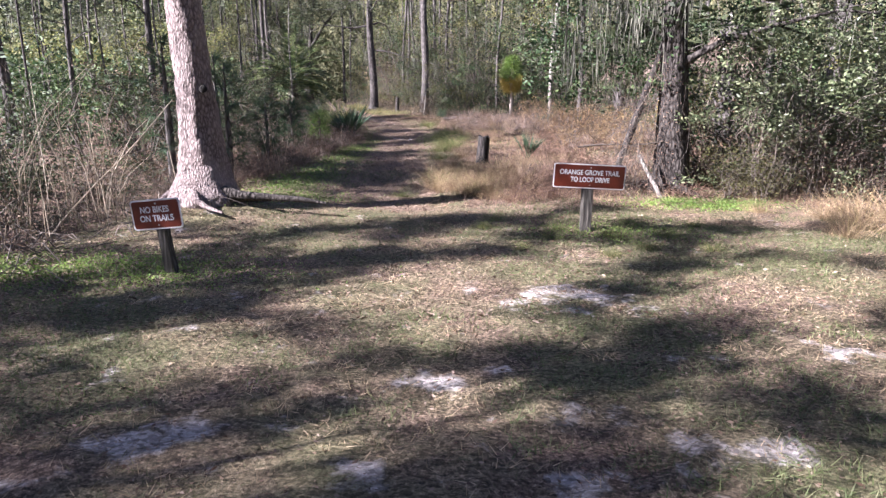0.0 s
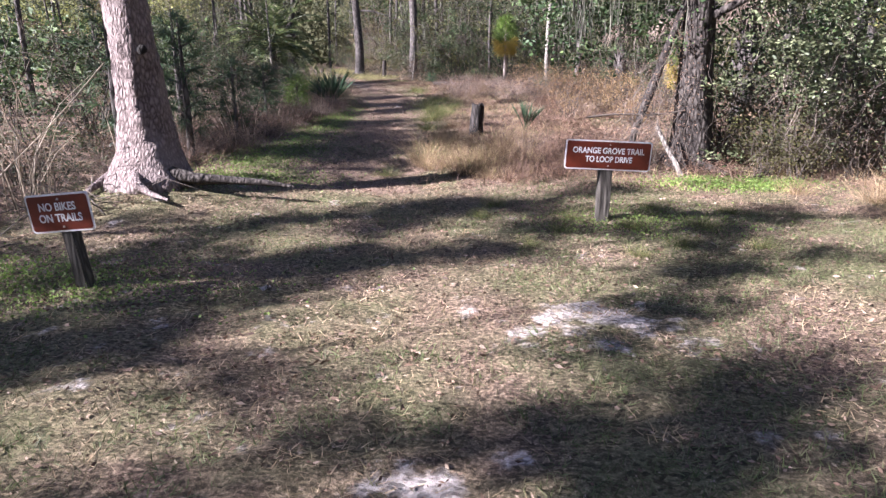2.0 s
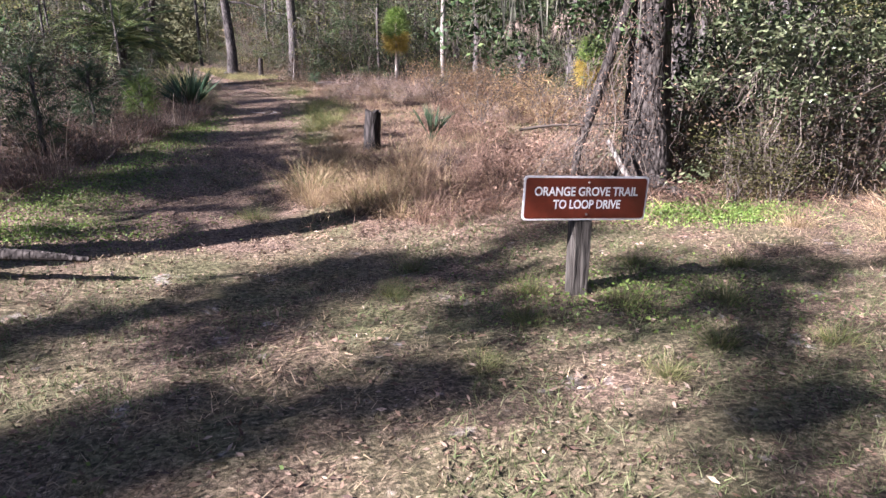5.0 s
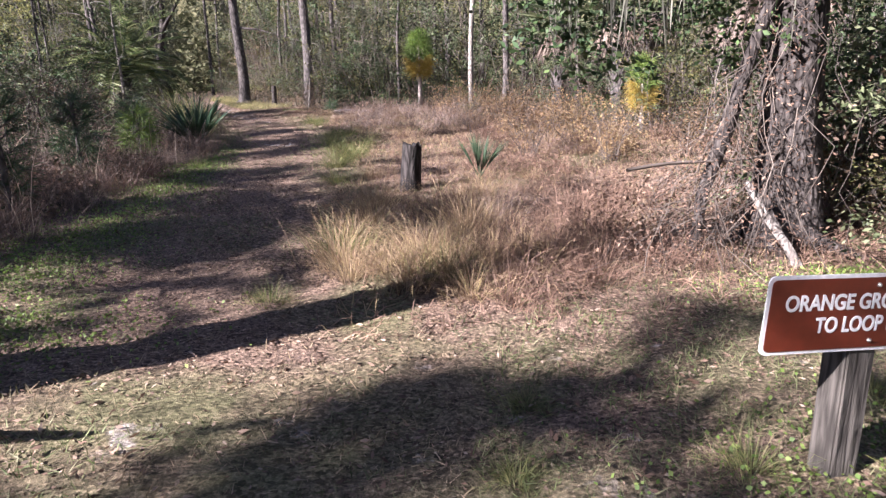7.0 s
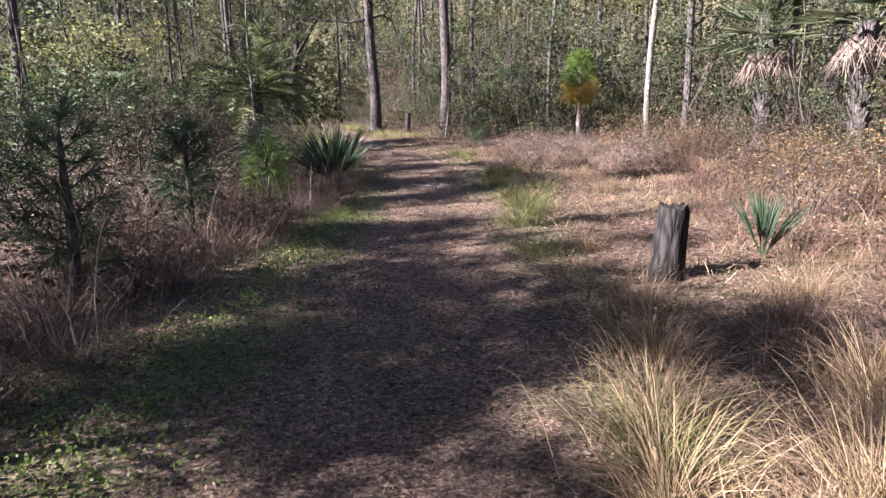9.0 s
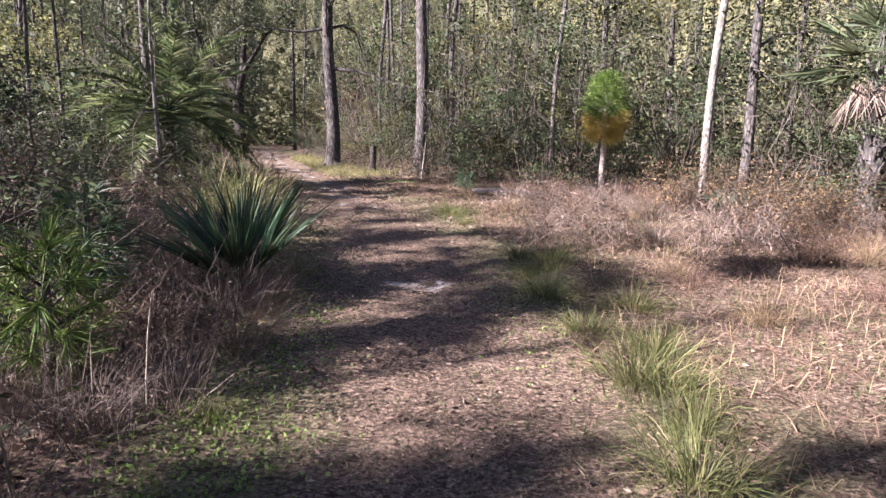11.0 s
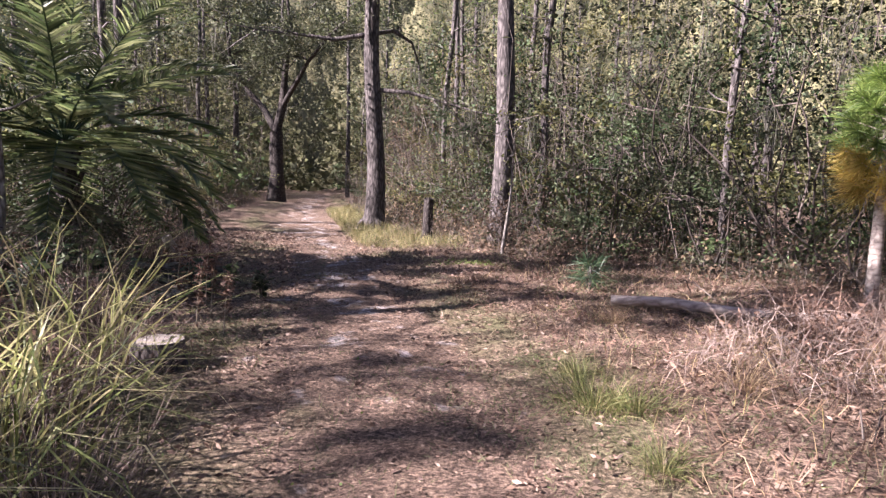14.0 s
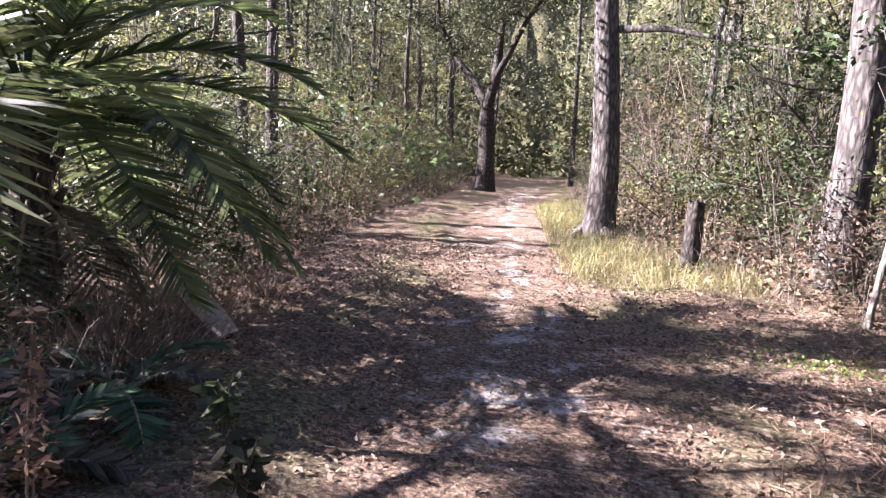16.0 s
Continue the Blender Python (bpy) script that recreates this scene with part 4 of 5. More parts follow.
def far_woods():
    """The closed ring of woods beyond the trees that can be told apart."""
    s = Soup()
    k = 34000
    a = np.where(rng.uniform(0, 1, k) < 0.7, rng.uniform(0.1, math.pi - 0.1, k), rng.uniform(0, 2 * math.pi, k))
    d = rng.uniform(44, 75, k)
    P = np.stack([np.cos(a) * d - 4, np.sin(a) * d + 22, np.zeros(k)], 1)
    P[:, 2] = ground_z(P[:, 0], P[:, 1]) + rng.uniform(0, 1, k) ** 1.1 * (8 + 5 * np.sin(a * 23) * np.sin(a * 7.3) + 4 * np.sin(a * 61))
    keep = (np.abs(P[:, 0] - np.interp(P[:, 1], PY, PX)) > 1.8) | (P[:, 1] > 66)
    s.leaves(P[keep], 0.8, 0.7)
    tagged(new("far_woods", s.mesh("far_woods", M_WOODS)), "distant mixed green woods closing the view", "woods", kind="stuff")


far_woods()


def distance():
    """The blurred mass of the forest past the last trees, with an uneven top."""
    m, nt, bsdf, out = nodes_of("distant_forest")
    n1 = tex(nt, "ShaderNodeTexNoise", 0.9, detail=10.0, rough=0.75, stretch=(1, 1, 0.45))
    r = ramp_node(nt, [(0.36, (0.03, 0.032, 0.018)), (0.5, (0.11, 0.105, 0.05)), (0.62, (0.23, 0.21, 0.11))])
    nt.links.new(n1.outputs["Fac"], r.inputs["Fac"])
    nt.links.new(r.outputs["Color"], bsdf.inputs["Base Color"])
    bsdf.inputs["Roughness"].default_value = 0.95
    k, rows = 360, 9
    a = np.linspace(0, 2 * math.pi, k, endpoint=False)
    top = 31 + 2.5 * np.sin(a * 9) + 1.5 * np.sin(a * 31 + 1) + rng.uniform(-1.2, 1.2, k)
    v = []
    for j in range(rows):
        d = 80 + rng.uniform(-1.5, 1.5, k) + 0.6 * j
        v.append(np.stack([np.cos(a) * d - 4, np.sin(a) * d + 22, -3 + (top + 3) * j / (rows - 1)], 1))
    i = (np.arange(rows - 1)[:, None] * k + np.arange(k)[None]).ravel()
    i2 = (np.arange(rows - 1)[:, None] * k + (np.arange(k)[None] + 1) % k).ravel()
    s = Soup()
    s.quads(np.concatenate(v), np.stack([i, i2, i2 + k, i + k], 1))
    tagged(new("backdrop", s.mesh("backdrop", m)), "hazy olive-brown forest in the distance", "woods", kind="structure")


distance()


def boughs(n, per, x0, x1, y0, y1, lo, hi, size, edge=None, spread=0.9):
    """Leaves gathered in loose boughs through a block of woods, or along one edge of the open ground."""
    x, y = rng.uniform(x0, x1, n), rng.uniform(y0, y1, n)
    if edge:
        x = x + np.interp(y, *edge)
    C = np.stack([x, y, ground_z(x, y) + lo + (hi - lo) * rng.uniform(0, 1, n) ** 0.9], 1)
    P = np.repeat(C, per, 0) + rng.normal(size=(n * per, 3)) * np.array([1, 1, 0.45]) * spread * rng.uniform(0.5, 1.3, (n * per, 1))
    P[:, 2] = np.maximum(P[:, 2], ground_z(P[:, 0], P[:, 1]) + 0.05)
    s = Soup()
    s.leaves(P, size, 0.6, core=np.repeat(C, per, 0))
    return s


def woods_end():
    """The thick end of the view, where the trail turns out of sight."""
    for name, args, mat, label in (("woods_edge", (900, 84, -38, 14, 58, 74, 0, 19, 0.2), M_WOODS, "thick mixed woods where the trail turns away"),
                                   ("woods_backing", (860, 84, 4, 34, 38, 58, 0, 24, 0.16), M_WOODS, "thick mixed woods behind the trailside thicket"),
                                   ("woods_canopy", (820, 58, 3.5, 20, 9, 52, 2.6, 13, 0.15, (RY, RX), 0.75), M_MIDG, "closed green canopy over the woods beside the field"),
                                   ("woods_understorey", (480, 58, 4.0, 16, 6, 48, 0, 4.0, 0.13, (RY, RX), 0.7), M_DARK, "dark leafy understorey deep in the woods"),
                                   ("far_thicket", (300, 58, -18, -4.5, 30, 58, 0.3, 4.2, 0.14, (LY, LX), 0.75), M_YELG, "sunlit yellow-green thicket beyond the bend"),
                                   # the last four are added, largely unseen, to block sky light and deepen shade
                                   ("southern_woods", (420, 58, -8, 26, -34, -12, 0, 14, 0.24), M_DARK, "dark tall woods added behind the start to block sky light"),
                                   ("eastern_woods", (330, 58, 11, 30, -12, 9, 0, 14, 0.22), M_MIDG, "tall green woods added beside the clearing to block sky light"),
                                   ("northern_woods", (330, 58, -34, -17, 36, 60, 0, 14, 0.24), M_MIDG, "tall green woods added beyond the bend to block sky light"),
                                   ("western_thicket", (640, 62, -27, -10.5, -14, 44, 0, 2.4, 0.2), M_DARK, "dense low evergreen thicket added to cut sky light and bounce")):
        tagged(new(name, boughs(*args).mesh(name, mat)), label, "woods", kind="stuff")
    t = Soup()
    for k in range(420):
        y = rng.uniform(9, 50)
        left = rng.uniform() < 0.35
        s0 = rng.uniform(0.4, 6)
        x = float(along(y, LY, LX)) - s0 - 1.5 * (y < 28) if left else float(along(y, RY, RX)) + s0
        h = rng.uniform(2, 6.5) if not left or y > 28 else rng.uniform(1.2, 3)
        lx, ly = rng.normal(0, 0.17), rng.normal(0, 0.14)
        w = rng.normal(0, 0.16, (5, 2))
        r0 = rng.uniform(0.004, 0.012)
        pts = [(x + lx * h * f + w[i, 0], y + ly * h * f + w[i, 1], gz(x, y) - 0.05 + h * f) for i, f in enumerate((0, 0.25, 0.5, 0.75, 1))]
        t.tube(pts, [r0, r0 * 0.9, r0 * 0.75, r0 * 0.55, r0 * 0.3], 5, cap=False)
        for _ in range(3):
            j = rng.integers(1, 5)
            e = Vector(pts[j]) + Vector(rng.normal(size=3) * 0.5) + Vector((0, 0, 0.25))
            t.tube([pts[j], tuple(e)], [r0 * 0.5, r0 * 0.2], 4, cap=False)
    tagged(new("thin_stems", t.mesh("thin_stems", M_STEM)), "many thin grey stems standing in the thicket", "stems", kind="stuff")


woods_end()


def undergrowth():
    """Brown and green tangle at the foot of the thickets."""
    for name, n, mat, leaf, top, label in (("undergrowth", 30000, M_BROWNL, 0.075, 1.1, "brown leafy tangle at the thicket's foot"), ("green_undergrowth", 17000, M_MIDG, 0.075, 1.5, "mixed green low growth at the thicket's foot")):
        y = rng.uniform(7, 46, n)
        left = rng.uniform(0, 1, n) < 0.33
        off = np.abs(rng.normal(0, 1.1, n)) + 0.1
        x = np.where(left, np.interp(y, LY, LX) - off, np.interp(y, RY, RX) + off)
        lump = np.array([0.5 + 0.9 * noise.noise(Vector((a * 0.8, q * 0.8, top))) for a, q in zip(x, y)])
        z = ground_z(x, y) + rng.uniform(0, 1, n) ** 1.4 * np.clip(lump, 0.05, 1.2) * top * np.clip(off * 1.2, 0.25, 1)
        z = np.where(left & (y < 26), ground_z(x, y) + (z - ground_z(x, y)) * 0.6, z)
        keep = ~(left & (y < 10)) & ((x + 3.05) ** 2 + (y - 8.4) ** 2 > 1.0) & ((x - 4.4) ** 2 + (y - 10.7) ** 2 > 0.5) & ((x + 6.75) ** 2 + (y - 28.3) ** 2 > 1.5)
        s = Soup()
        s.leaves(np.stack([x, y, z], 1)[keep], leaf, 0.5)
        tagged(new(name, s.mesh(name, mat)), label, "undergrowth", kind="stuff")
    n = 9000
    y = rng.uniform(9, 44, n)
    left = rng.uniform(0, 1, n) < 0.4
    off = np.abs(rng.normal(0, 1.0, n))
    x = np.where(left, np.interp(y, LY, LX) - off + 0.1, np.interp(y, RY, RX) + off - 0.3)
    s = Soup()
    s.arcs(np.stack([x, y, ground_z(x, y)], 1), rng.normal(size=(n, 3)) * 0.7 + np.array([0, 0, 0.9]), 0.8, 0.006, 0.6)
    tagged(new("bramble_canes", s.mesh("bramble_canes", M_TWIG)), "thin arching dead canes and brambles", "brambles", kind="stuff")


undergrowth()

# added, mostly unseen trees past the clearing; each crown shades a chosen spot
rng = np.random.default_rng(41)
SHADERS = [leafy_tree("edge_tree", "tall thin tree added to cast shade, small high crown", 11.0, 0.04, M_TRUNK, M_MIDG, 0.70, 8, 1.25, 36, 0.165, 0.26, r1=0.012, group="edge trees"),
           leafy_tree("edge_tree", "tall thin tree added to cast shade, small high crown", 11.0, 0.04, M_TRUNK, M_DARK, 0.62, 9, 1.5, 36, 0.165, 0.30, r1=0.012, group="edge trees")]
SHADERS.append(leafy_tree("edge_tree", "tall thin tree added to cast shade, small high crown", 11.0, 0.035, M_TRUNK, M_DARK, 0.74, 6, 0.85, 36, 0.14, 0.22, r1=0.012, group="edge trees"))
SHADERS.append(leafy_tree("edge_tree", "tall thin tree added to cast shade, small high crown", 10.2, 0.035, M_TRUNK, M_MIDG, 0.84, 5, 0.75, 30, 0.15, 0.22, r1=0.012, group="edge trees"))
SHADED = [(-2.4, 3.2, 2), (-1.0, 12.2, 0), (-1.8, 6.1, 2), (0.2, 6.1, 2), (-0.3, 1.1, 2), (2.7, 7.3, 2), (4.5, 7.6, 2), (3.2, 5.6, 2), (-0.8, 16.0, 2), (-3.0, 1.2, 1), (-0.9, 7.3, 2), (-2.4, 4.7, 2), (-1.2, 5.4, 2), (-2.0, 2.2, 2), (-3.3, 3.8, 2),
          (-0.9, 13.9, 0), (-1.3, 16.4, 3), (-1.4, 18.4, 3), (2.1, 12.8, 2), (6.2, 4.6, 2),
          (-1.4, 20.6, 1), (-0.9, 21.2, 2), (-2.5, 30.4, 2), (-1.4, 31.6, 1), (0.8, 30.6, 0), (3.2, 21.0, 3), (0.8, 8.1, 3), (1.6, 8.4, 2), (-0.5, 10.7, 0), (-3.4, 21.5, 0), (0.1, 12.7, 2), (-0.2, 15.0, 2), (-1.7, 13.0, 0), (-3.7, 24.2, 1), (-4.4, 25.7, 2), (-2.6, 23.5, 2), (1.4, 3.5, 2), (-1.2, 22.6, 2), (1.6, 27.4, 0), (3.2, 28.2, 0), (-1.2, 28.2, 2), (-3.9, 28.4, 2),
          (3.3, 2.7, 3), (1.0, 1.9, 3), (0.8, 1.2, 3), (2.9, 0.9, 3), (1.7, 3.2, 3), (-1.6, 4.0, 3), (-0.2, 19.2, 3), (-3.6, 27.2, 3), (0.3, 20.0, 3), (5.2, 31.0, 0), (4.4, 33.4, 1), (-1.0, 11.8, 3), (-1.4, 12.7, 3), (-1.2, 20.5, 3)]
first_of_kind = set()
for i, (tx, ty, k) in enumerate(SHADED):
    # the crown stands between the sun and the ground at tx, ty
    d = 9.2 / math.tan(SUN_EL)
    px, py = tx + SUN_XY.x * d, ty + SUN_XY.y * d
    if k not in first_of_kind:
        first_of_kind.add(k)
        place(SHADERS[k], px, py, 30 * i)
    else:
        again(SHADERS[k], px, py, 47 * i, 1.0)

# ---- palms and pine saplings ----
rng = np.random.default_rng(17)


def frond(s, leafs, base, az, el, length, droop, n=46, leaflet=0.36):
    """A feather frond: an arching rib with leaflets down both sides."""
    p = Vector(base)
    d = Vector((math.cos(az) * math.cos(el), math.sin(az) * math.cos(el), math.sin(el)))
    line = [p.copy()]
    for i in range(14):
        d = (d + Vector((0, 0, -droop / 14))).normalized()
        p = p + d * length / 14
        line.append(p.copy())
    s.tube(line, [0.018 * (1 - 0.85 * i / 14) for i in range(15)], 5, cap=False)
    B, D, Ls = [], [], []
    for i in range(n):
        f = 0.16 + 0.84 * i / n
        q = f * 14
        j = min(int(q), 13)
        c = line[j].lerp(line[j + 1], q - j)
        t = (line[j + 1] - line[j]).normalized()
        side = t.cross(Vector((0, 0, 1))).normalized()
        upv = side.cross(t)
        for sg in (-1, 1):
            B.append(c)
            D.append(side * sg * 0.85 + t * (0.35 + 0.6 * f) + upv * rng.uniform(0.0, 0.25))
            Ls.append(leaflet * math.sin(math.pi * (0.22 + 0.70 * f)) * rng.uniform(0.9, 1.1) + 0.05)
    leafs.blades(np.array(B), np.array(D), np.array(Ls), 0.030, 0.35)


def feather_palm():
    t = thing("feather_palm", (-7.15, 28.3, gz(-7.15, 28.3)), "large feather palm with arching dark green fronds", "palm")
    tr = Soup()
    tr.tube([(0, 0, -0.1), (0.02, 0, 0.5), (0.0, 0.02, 1.0), (0, 0, 1.7)], [0.17, 0.15, 0.14, 0.12], 12, 0.35)
    for k in range(22):
        a, z = k * 2.4, 0.15 + 0.06 * k
        tr.tube([(math.cos(a) * 0.11, math.sin(a) * 0.11, z), (math.cos(a) * 0.22, math.sin(a) * 0.22, z + 0.22)], [0.05, 0.025], 5)
    piece("trunk", tr, M_TRUNK, t, "stub-covered short trunk")
    for k in range(38):
        s, l = Soup(), Soup()
        f = k / 38
        el = radians(82 - 82 * f ** 0.8 + rng.uniform(-6, 6))
        frond(s, l, (0, 0, 1.65), k * 2.399 + rng.uniform(-0.2, 0.2), el, rng.uniform(2.3, 2.95), rng.uniform(1.0, 1.6), 58, 0.46)
        rib = piece("rib", s, M_PALMETTO, t)
        piece("feather_blade", l, M_PALM, rib)
    for k in range(8):
        s, l = Soup(), Soup()
        frond(s, l, (0, 0, 1.0), k * 0.8, radians(-18), rng.uniform(1.3, 1.9), 1.5, 34, 0.34)
        rib = piece("dead_rib", s, M_STALK, t)
        piece("dead_blade", l, M_MOSS, rib, "withered grey-brown leaflets")
    return t


feather_palm()


def fan_leaf(l, hub, d, size, n=22, spread=2.2, width=0.022):
    side = d.cross(Vector((0, 0, 1)))
    side = side.normalized() if side.length > 0.1 else Vector((1, 0, 0))
    B, D = [], []
    for i in range(n):
        a = (i / (n - 1) - 0.5) * spread
        B.append(hub)
        D.append(d * math.cos(a) + side * math.sin(a) + Vector((0, 0, 0.08 * math.cos(a * 2))))
    l.blades(np.array(B), np.array(D), size, width, 0.12)


def fan_palm(name, label, at, n, petiole, size, trunk=0.0, el_lo=35, el_hi=85, spread=2.2, dead=0, mat=M_PALMETTO, width=0.022):
    t = thing(name, at, label, "palm")
    if trunk:
        tr = Soup()
        tr.tube([(0, 0, -0.1), (0.03, 0, trunk * 0.5), (0, 0, trunk)], [0.2, 0.17, 0.17], 12, 0.4)
        for k in range(int(trunk * 14)):
            a, z = k * 2.4, trunk * 0.25 + 0.055 * k
            if z < trunk:
                tr.tube([(math.cos(a) * 0.14, math.sin(a) * 0.14, z), (math.cos(a) * 0.28, math.sin(a) * 0.28, z + 0.25)], [0.045, 0.02], 5)
        piece("trunk", tr, M_TRUNK, t, "boot-covered palm trunk")
    for k in range(n):
        az, el = k * 2.399, radians(rng.uniform(el_lo, el_hi))
        d = Vector((math.cos(az) * math.cos(el), math.sin(az) * math.cos(el), math.sin(el)))
        b = Vector((0, 0, trunk))
        hub = b + d * petiole * rng.uniform(0.7, 1.15)
        s, l = Soup(), Soup()
        s.tube([b, (b + hub) / 2, hub], [0.014, 0.010, 0.008], 5, cap=False)
        fan_leaf(l, hub, (d + Vector((0, 0, -0.1))).normalized(), size, 22, spread, width)
        st = piece("leaf_stalk", s, mat, t)
        piece("fan_leaf", l, mat, st)
    for k in range(dead):
        az = k * 2.399
        b = Vector((0, 0, trunk - 0.05))
        hub = b + Vector((math.cos(az) * 0.42, math.sin(az) * 0.42, -0.25))
        l = Soup()
        fan_leaf(l, hub, Vector((math.cos(az) * 0.25, math.sin(az) * 0.25, -1)).normalized(), size * 1.05, 16, 1.3, 0.03)
        piece("dead_leaf", l, M_SKIRT, t, "hanging bleached dead frond")
    return t


fan_palm("palmetto", "upright saw palmetto with stiff dark blades", (-2.96, 19.5, gz(-2.96, 19.5)), 13, 0.3, 0.9, 0, 28, 88, 0.85, 0, M_PALMETTO, 0.028)
fan_palm("palmetto", "low palmetto at the thicket edge", (3.75, 24.0, gz(3.75, 24.0)), 9, 0.3, 0.35, 0, 20, 75, 1.8)
fan_palm("palmetto", "small palmetto among dry grass", (2.2, 14.6, gz(2.2, 14.6)), 9, 0.2, 0.5, 0, 45, 88, 0.5, 0, M_PALMETTO, 0.012)
for x, y, h in ((7.6, 22.5, 2.9), (8.9, 23.3, 3.1), (10.2, 21.8, 2.8), (6.7, 24.9, 2.7), (6.6, 14.2, 3.1)):
    fan_palm("cabbage_palm", "cabbage palm with a skirt of dead fronds", (x, y, gz(x, y)), 20, 0.8, 0.85, h, -10, 75, 2.6, 14, M_MIDG, 0.04)


def pine_sapling(at, h, w, clear, mat_lo, mat_hi, label, trunk_mat=M_PALE, dens=1.0):
    t = thing("pine_sapling", at, label, "sapling")
    s = Soup()
    s.tube([(0, 0, -0.1), (0.01, 0, h * 0.4), (0, 0.01, h * 0.8), (0, 0, h)], [0.068 * h / 2.3, 0.058 * h / 2.3, 0.025, 0.008], 10, 0.1)
    lo, hi = Soup(), Soup()
    for k in range(int(34 * dens)):
        f = k / (34 * dens)
        z = clear + (h - clear) * f
        a = k * 2.4
        reach = w * (0.25 + 0.75 * math.sin(math.pi * min(0.18 + 0.8 * f, 1))) * 0.5
        e = Vector((math.cos(a) * reach, math.sin(a) * reach, z + 0.10))
        s.tube([(0, 0, z - 0.05), e], [0.010, 0.005], 4, cap=False)
        m = int(95 * dens)
        P = np.array([Vector((0, 0, z)).lerp(e, q) for q in rng.uniform(0.4, 1.0, m)])
        D = rng.normal(size=(m, 3)) + np.array([math.cos(a), math.sin(a), -0.35 if f < 0.55 else 0.7])
        (lo if f < rng.uniform(0.25, 0.75) else hi).blades(P, D, 0.30, 0.0075, 0.4)
    piece("trunk", s, trunk_mat, t)
    piece("lower_needles", lo, mat_lo, t)
    piece("upper_needles", hi, mat_hi, t)
    return t


pine_sapling((2.66, 27.9, gz(2.66, 27.9)), 2.55, 0.85, 1.15, M_NEEDLEY, M_NEEDLE, "young pine, green on top and yellowing below", M_LOG, dens=1.5)
# saplings standing in shade take the darker needle colour, so shade is painted in
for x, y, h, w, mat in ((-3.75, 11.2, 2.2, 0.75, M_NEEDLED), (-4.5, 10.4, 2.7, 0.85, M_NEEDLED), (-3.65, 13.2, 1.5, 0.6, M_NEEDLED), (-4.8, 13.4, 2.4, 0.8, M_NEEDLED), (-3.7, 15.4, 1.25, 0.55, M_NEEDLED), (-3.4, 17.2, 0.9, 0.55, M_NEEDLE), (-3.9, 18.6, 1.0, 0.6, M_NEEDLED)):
    pine_sapling((x, y, gz(x, y)), h, w, h * 0.18, mat, mat, "wispy green pine sapling, needles coloured dark for shade" if mat is M_NEEDLED else "small bright green pine sapling", M_TRUNK, 0.6)
pine_sapling((7.2, 20.0, gz(7.2, 20.0)), 1.6, 0.6, 0.5, M_NEEDLEY, M_NEEDLE, "small young pine with yellowing needles")

# ---- stumps, logs, posts ----


def stump(name, at, h, r, mat, label, cut=None, jag=0.06, tilt=(0, 0)):
    t = thing(name, at, label, "stump")
    t.rotation_euler = (radians(tilt[0]), radians(tilt[1]), 0)
    s = Soup()
    n = 18
    v, q = [], []
    for i in range(7):
        z = -0.1 + (h + 0.1) * i / 6
        for j in range(n):
            a = 2 * math.pi * j / n
            rr = r * (1.15 - 0.18 * i / 6) * (1 + 0.14 * noise.noise(Vector((math.cos(a) * 2, math.sin(a) * 2, z * 1.5 + at[0]))))
            v.append((math.cos(a) * rr, math.sin(a) * rr, z + (jag * noise.noise(Vector((a * 2, 3, at[1]))) * 2 if i == 6 else 0)))
    q = [(i * n + j, i * n + (j + 1) % n, (i + 1) * n + (j + 1) % n, (i + 1) * n + j) for i in range(6) for j in range(n)]
    s.quads(v, q)
    piece("body", s, mat, t)
    c = Soup()
    ring = v[-n:]
    c.tris([(x * 0.985, y * 0.985, z - 0.004) for x, y, z in ring] + [(0, 0, h - 0.01)], [(j, (j + 1) % n, n) for j in range(n)])
    piece("cut_top", c, cut or mat, t)
    return t


stump("burnt_stump", (1.12, 14.0, gz(1.12, 14.0)), 0.62, 0.135, M_CHAR, "short charred black stump in dry grass", None, 0.05, (0, 3))
stump("sawn_stump", (-3.96, 24.85, gz(-3.96, 24.85)), 0.20, 0.185, M_TRUNK, "low sawn stump with a pale cut top", M_CUT, 0.01)
stump("old_post", (-3.0, 33.5, gz(-3.0, 33.5)), 0.85, 0.10, M_OAK, "weathered upright wooden post at the bend", None, 0.03, (0, 2))


def log(name, a, b, r, mat, label):
    a, b = Vector(a), Vector(b)
    t = thing(name, a, label, "log")
    s = Soup()
    d = b - a
    pts = [d * f + Vector((0, 0, 0.02 * math.sin(f * 7))) for f in np.linspace(0, 1, 9)]
    pts = [p + Vector((0.5 * noise.noise(p * 1.7), 0.5 * noise.noise(p * 1.7 + Vector((9, 0, 0))), 0)) * r * 2.5 for p in pts]
    s.tube(pts, [r * (1 - 0.3 * f) for f in np.linspace(0, 1, 9)], 10, 0.2)
    piece("wood", s, mat, t)
    return t


log("fallen_log", (-0.3, 27.3, gz(-0.3, 27.3) + 0.10), (1.9, 26.75, gz(1.9, 26.75) + 0.12), 0.06, M_LOG, "thin pale fallen log on the ground")
log("leaning_stick", (-4.35, 6.6, gz(-4.35, 6.6)), (-3.25, 7.95, 1.65), 0.009, M_STALK, "long pale stick leaning on the pine")
log("root_stick", (4.05, 10.0, gz(4.05, 10.0)), (3.75, 10.35, 0.75), 0.04, M_PALE, "broken pale branch leaning against the oak")
log("cut_palm_stalk", (-5.66, 28.7, gz(-5.66, 28.7)), (-5.98, 28.6, gz(-5.98, 28.6) + 0.42), 0.09, M_CUT, "cut grey palm stalk leaning by the trail")
log("fallen_branch", (2.7, 10.5, 0.88), (4.3, 10.6, 0.98), 0.016, M_TWIG, "dead crooked branch hung in the oak's vines")

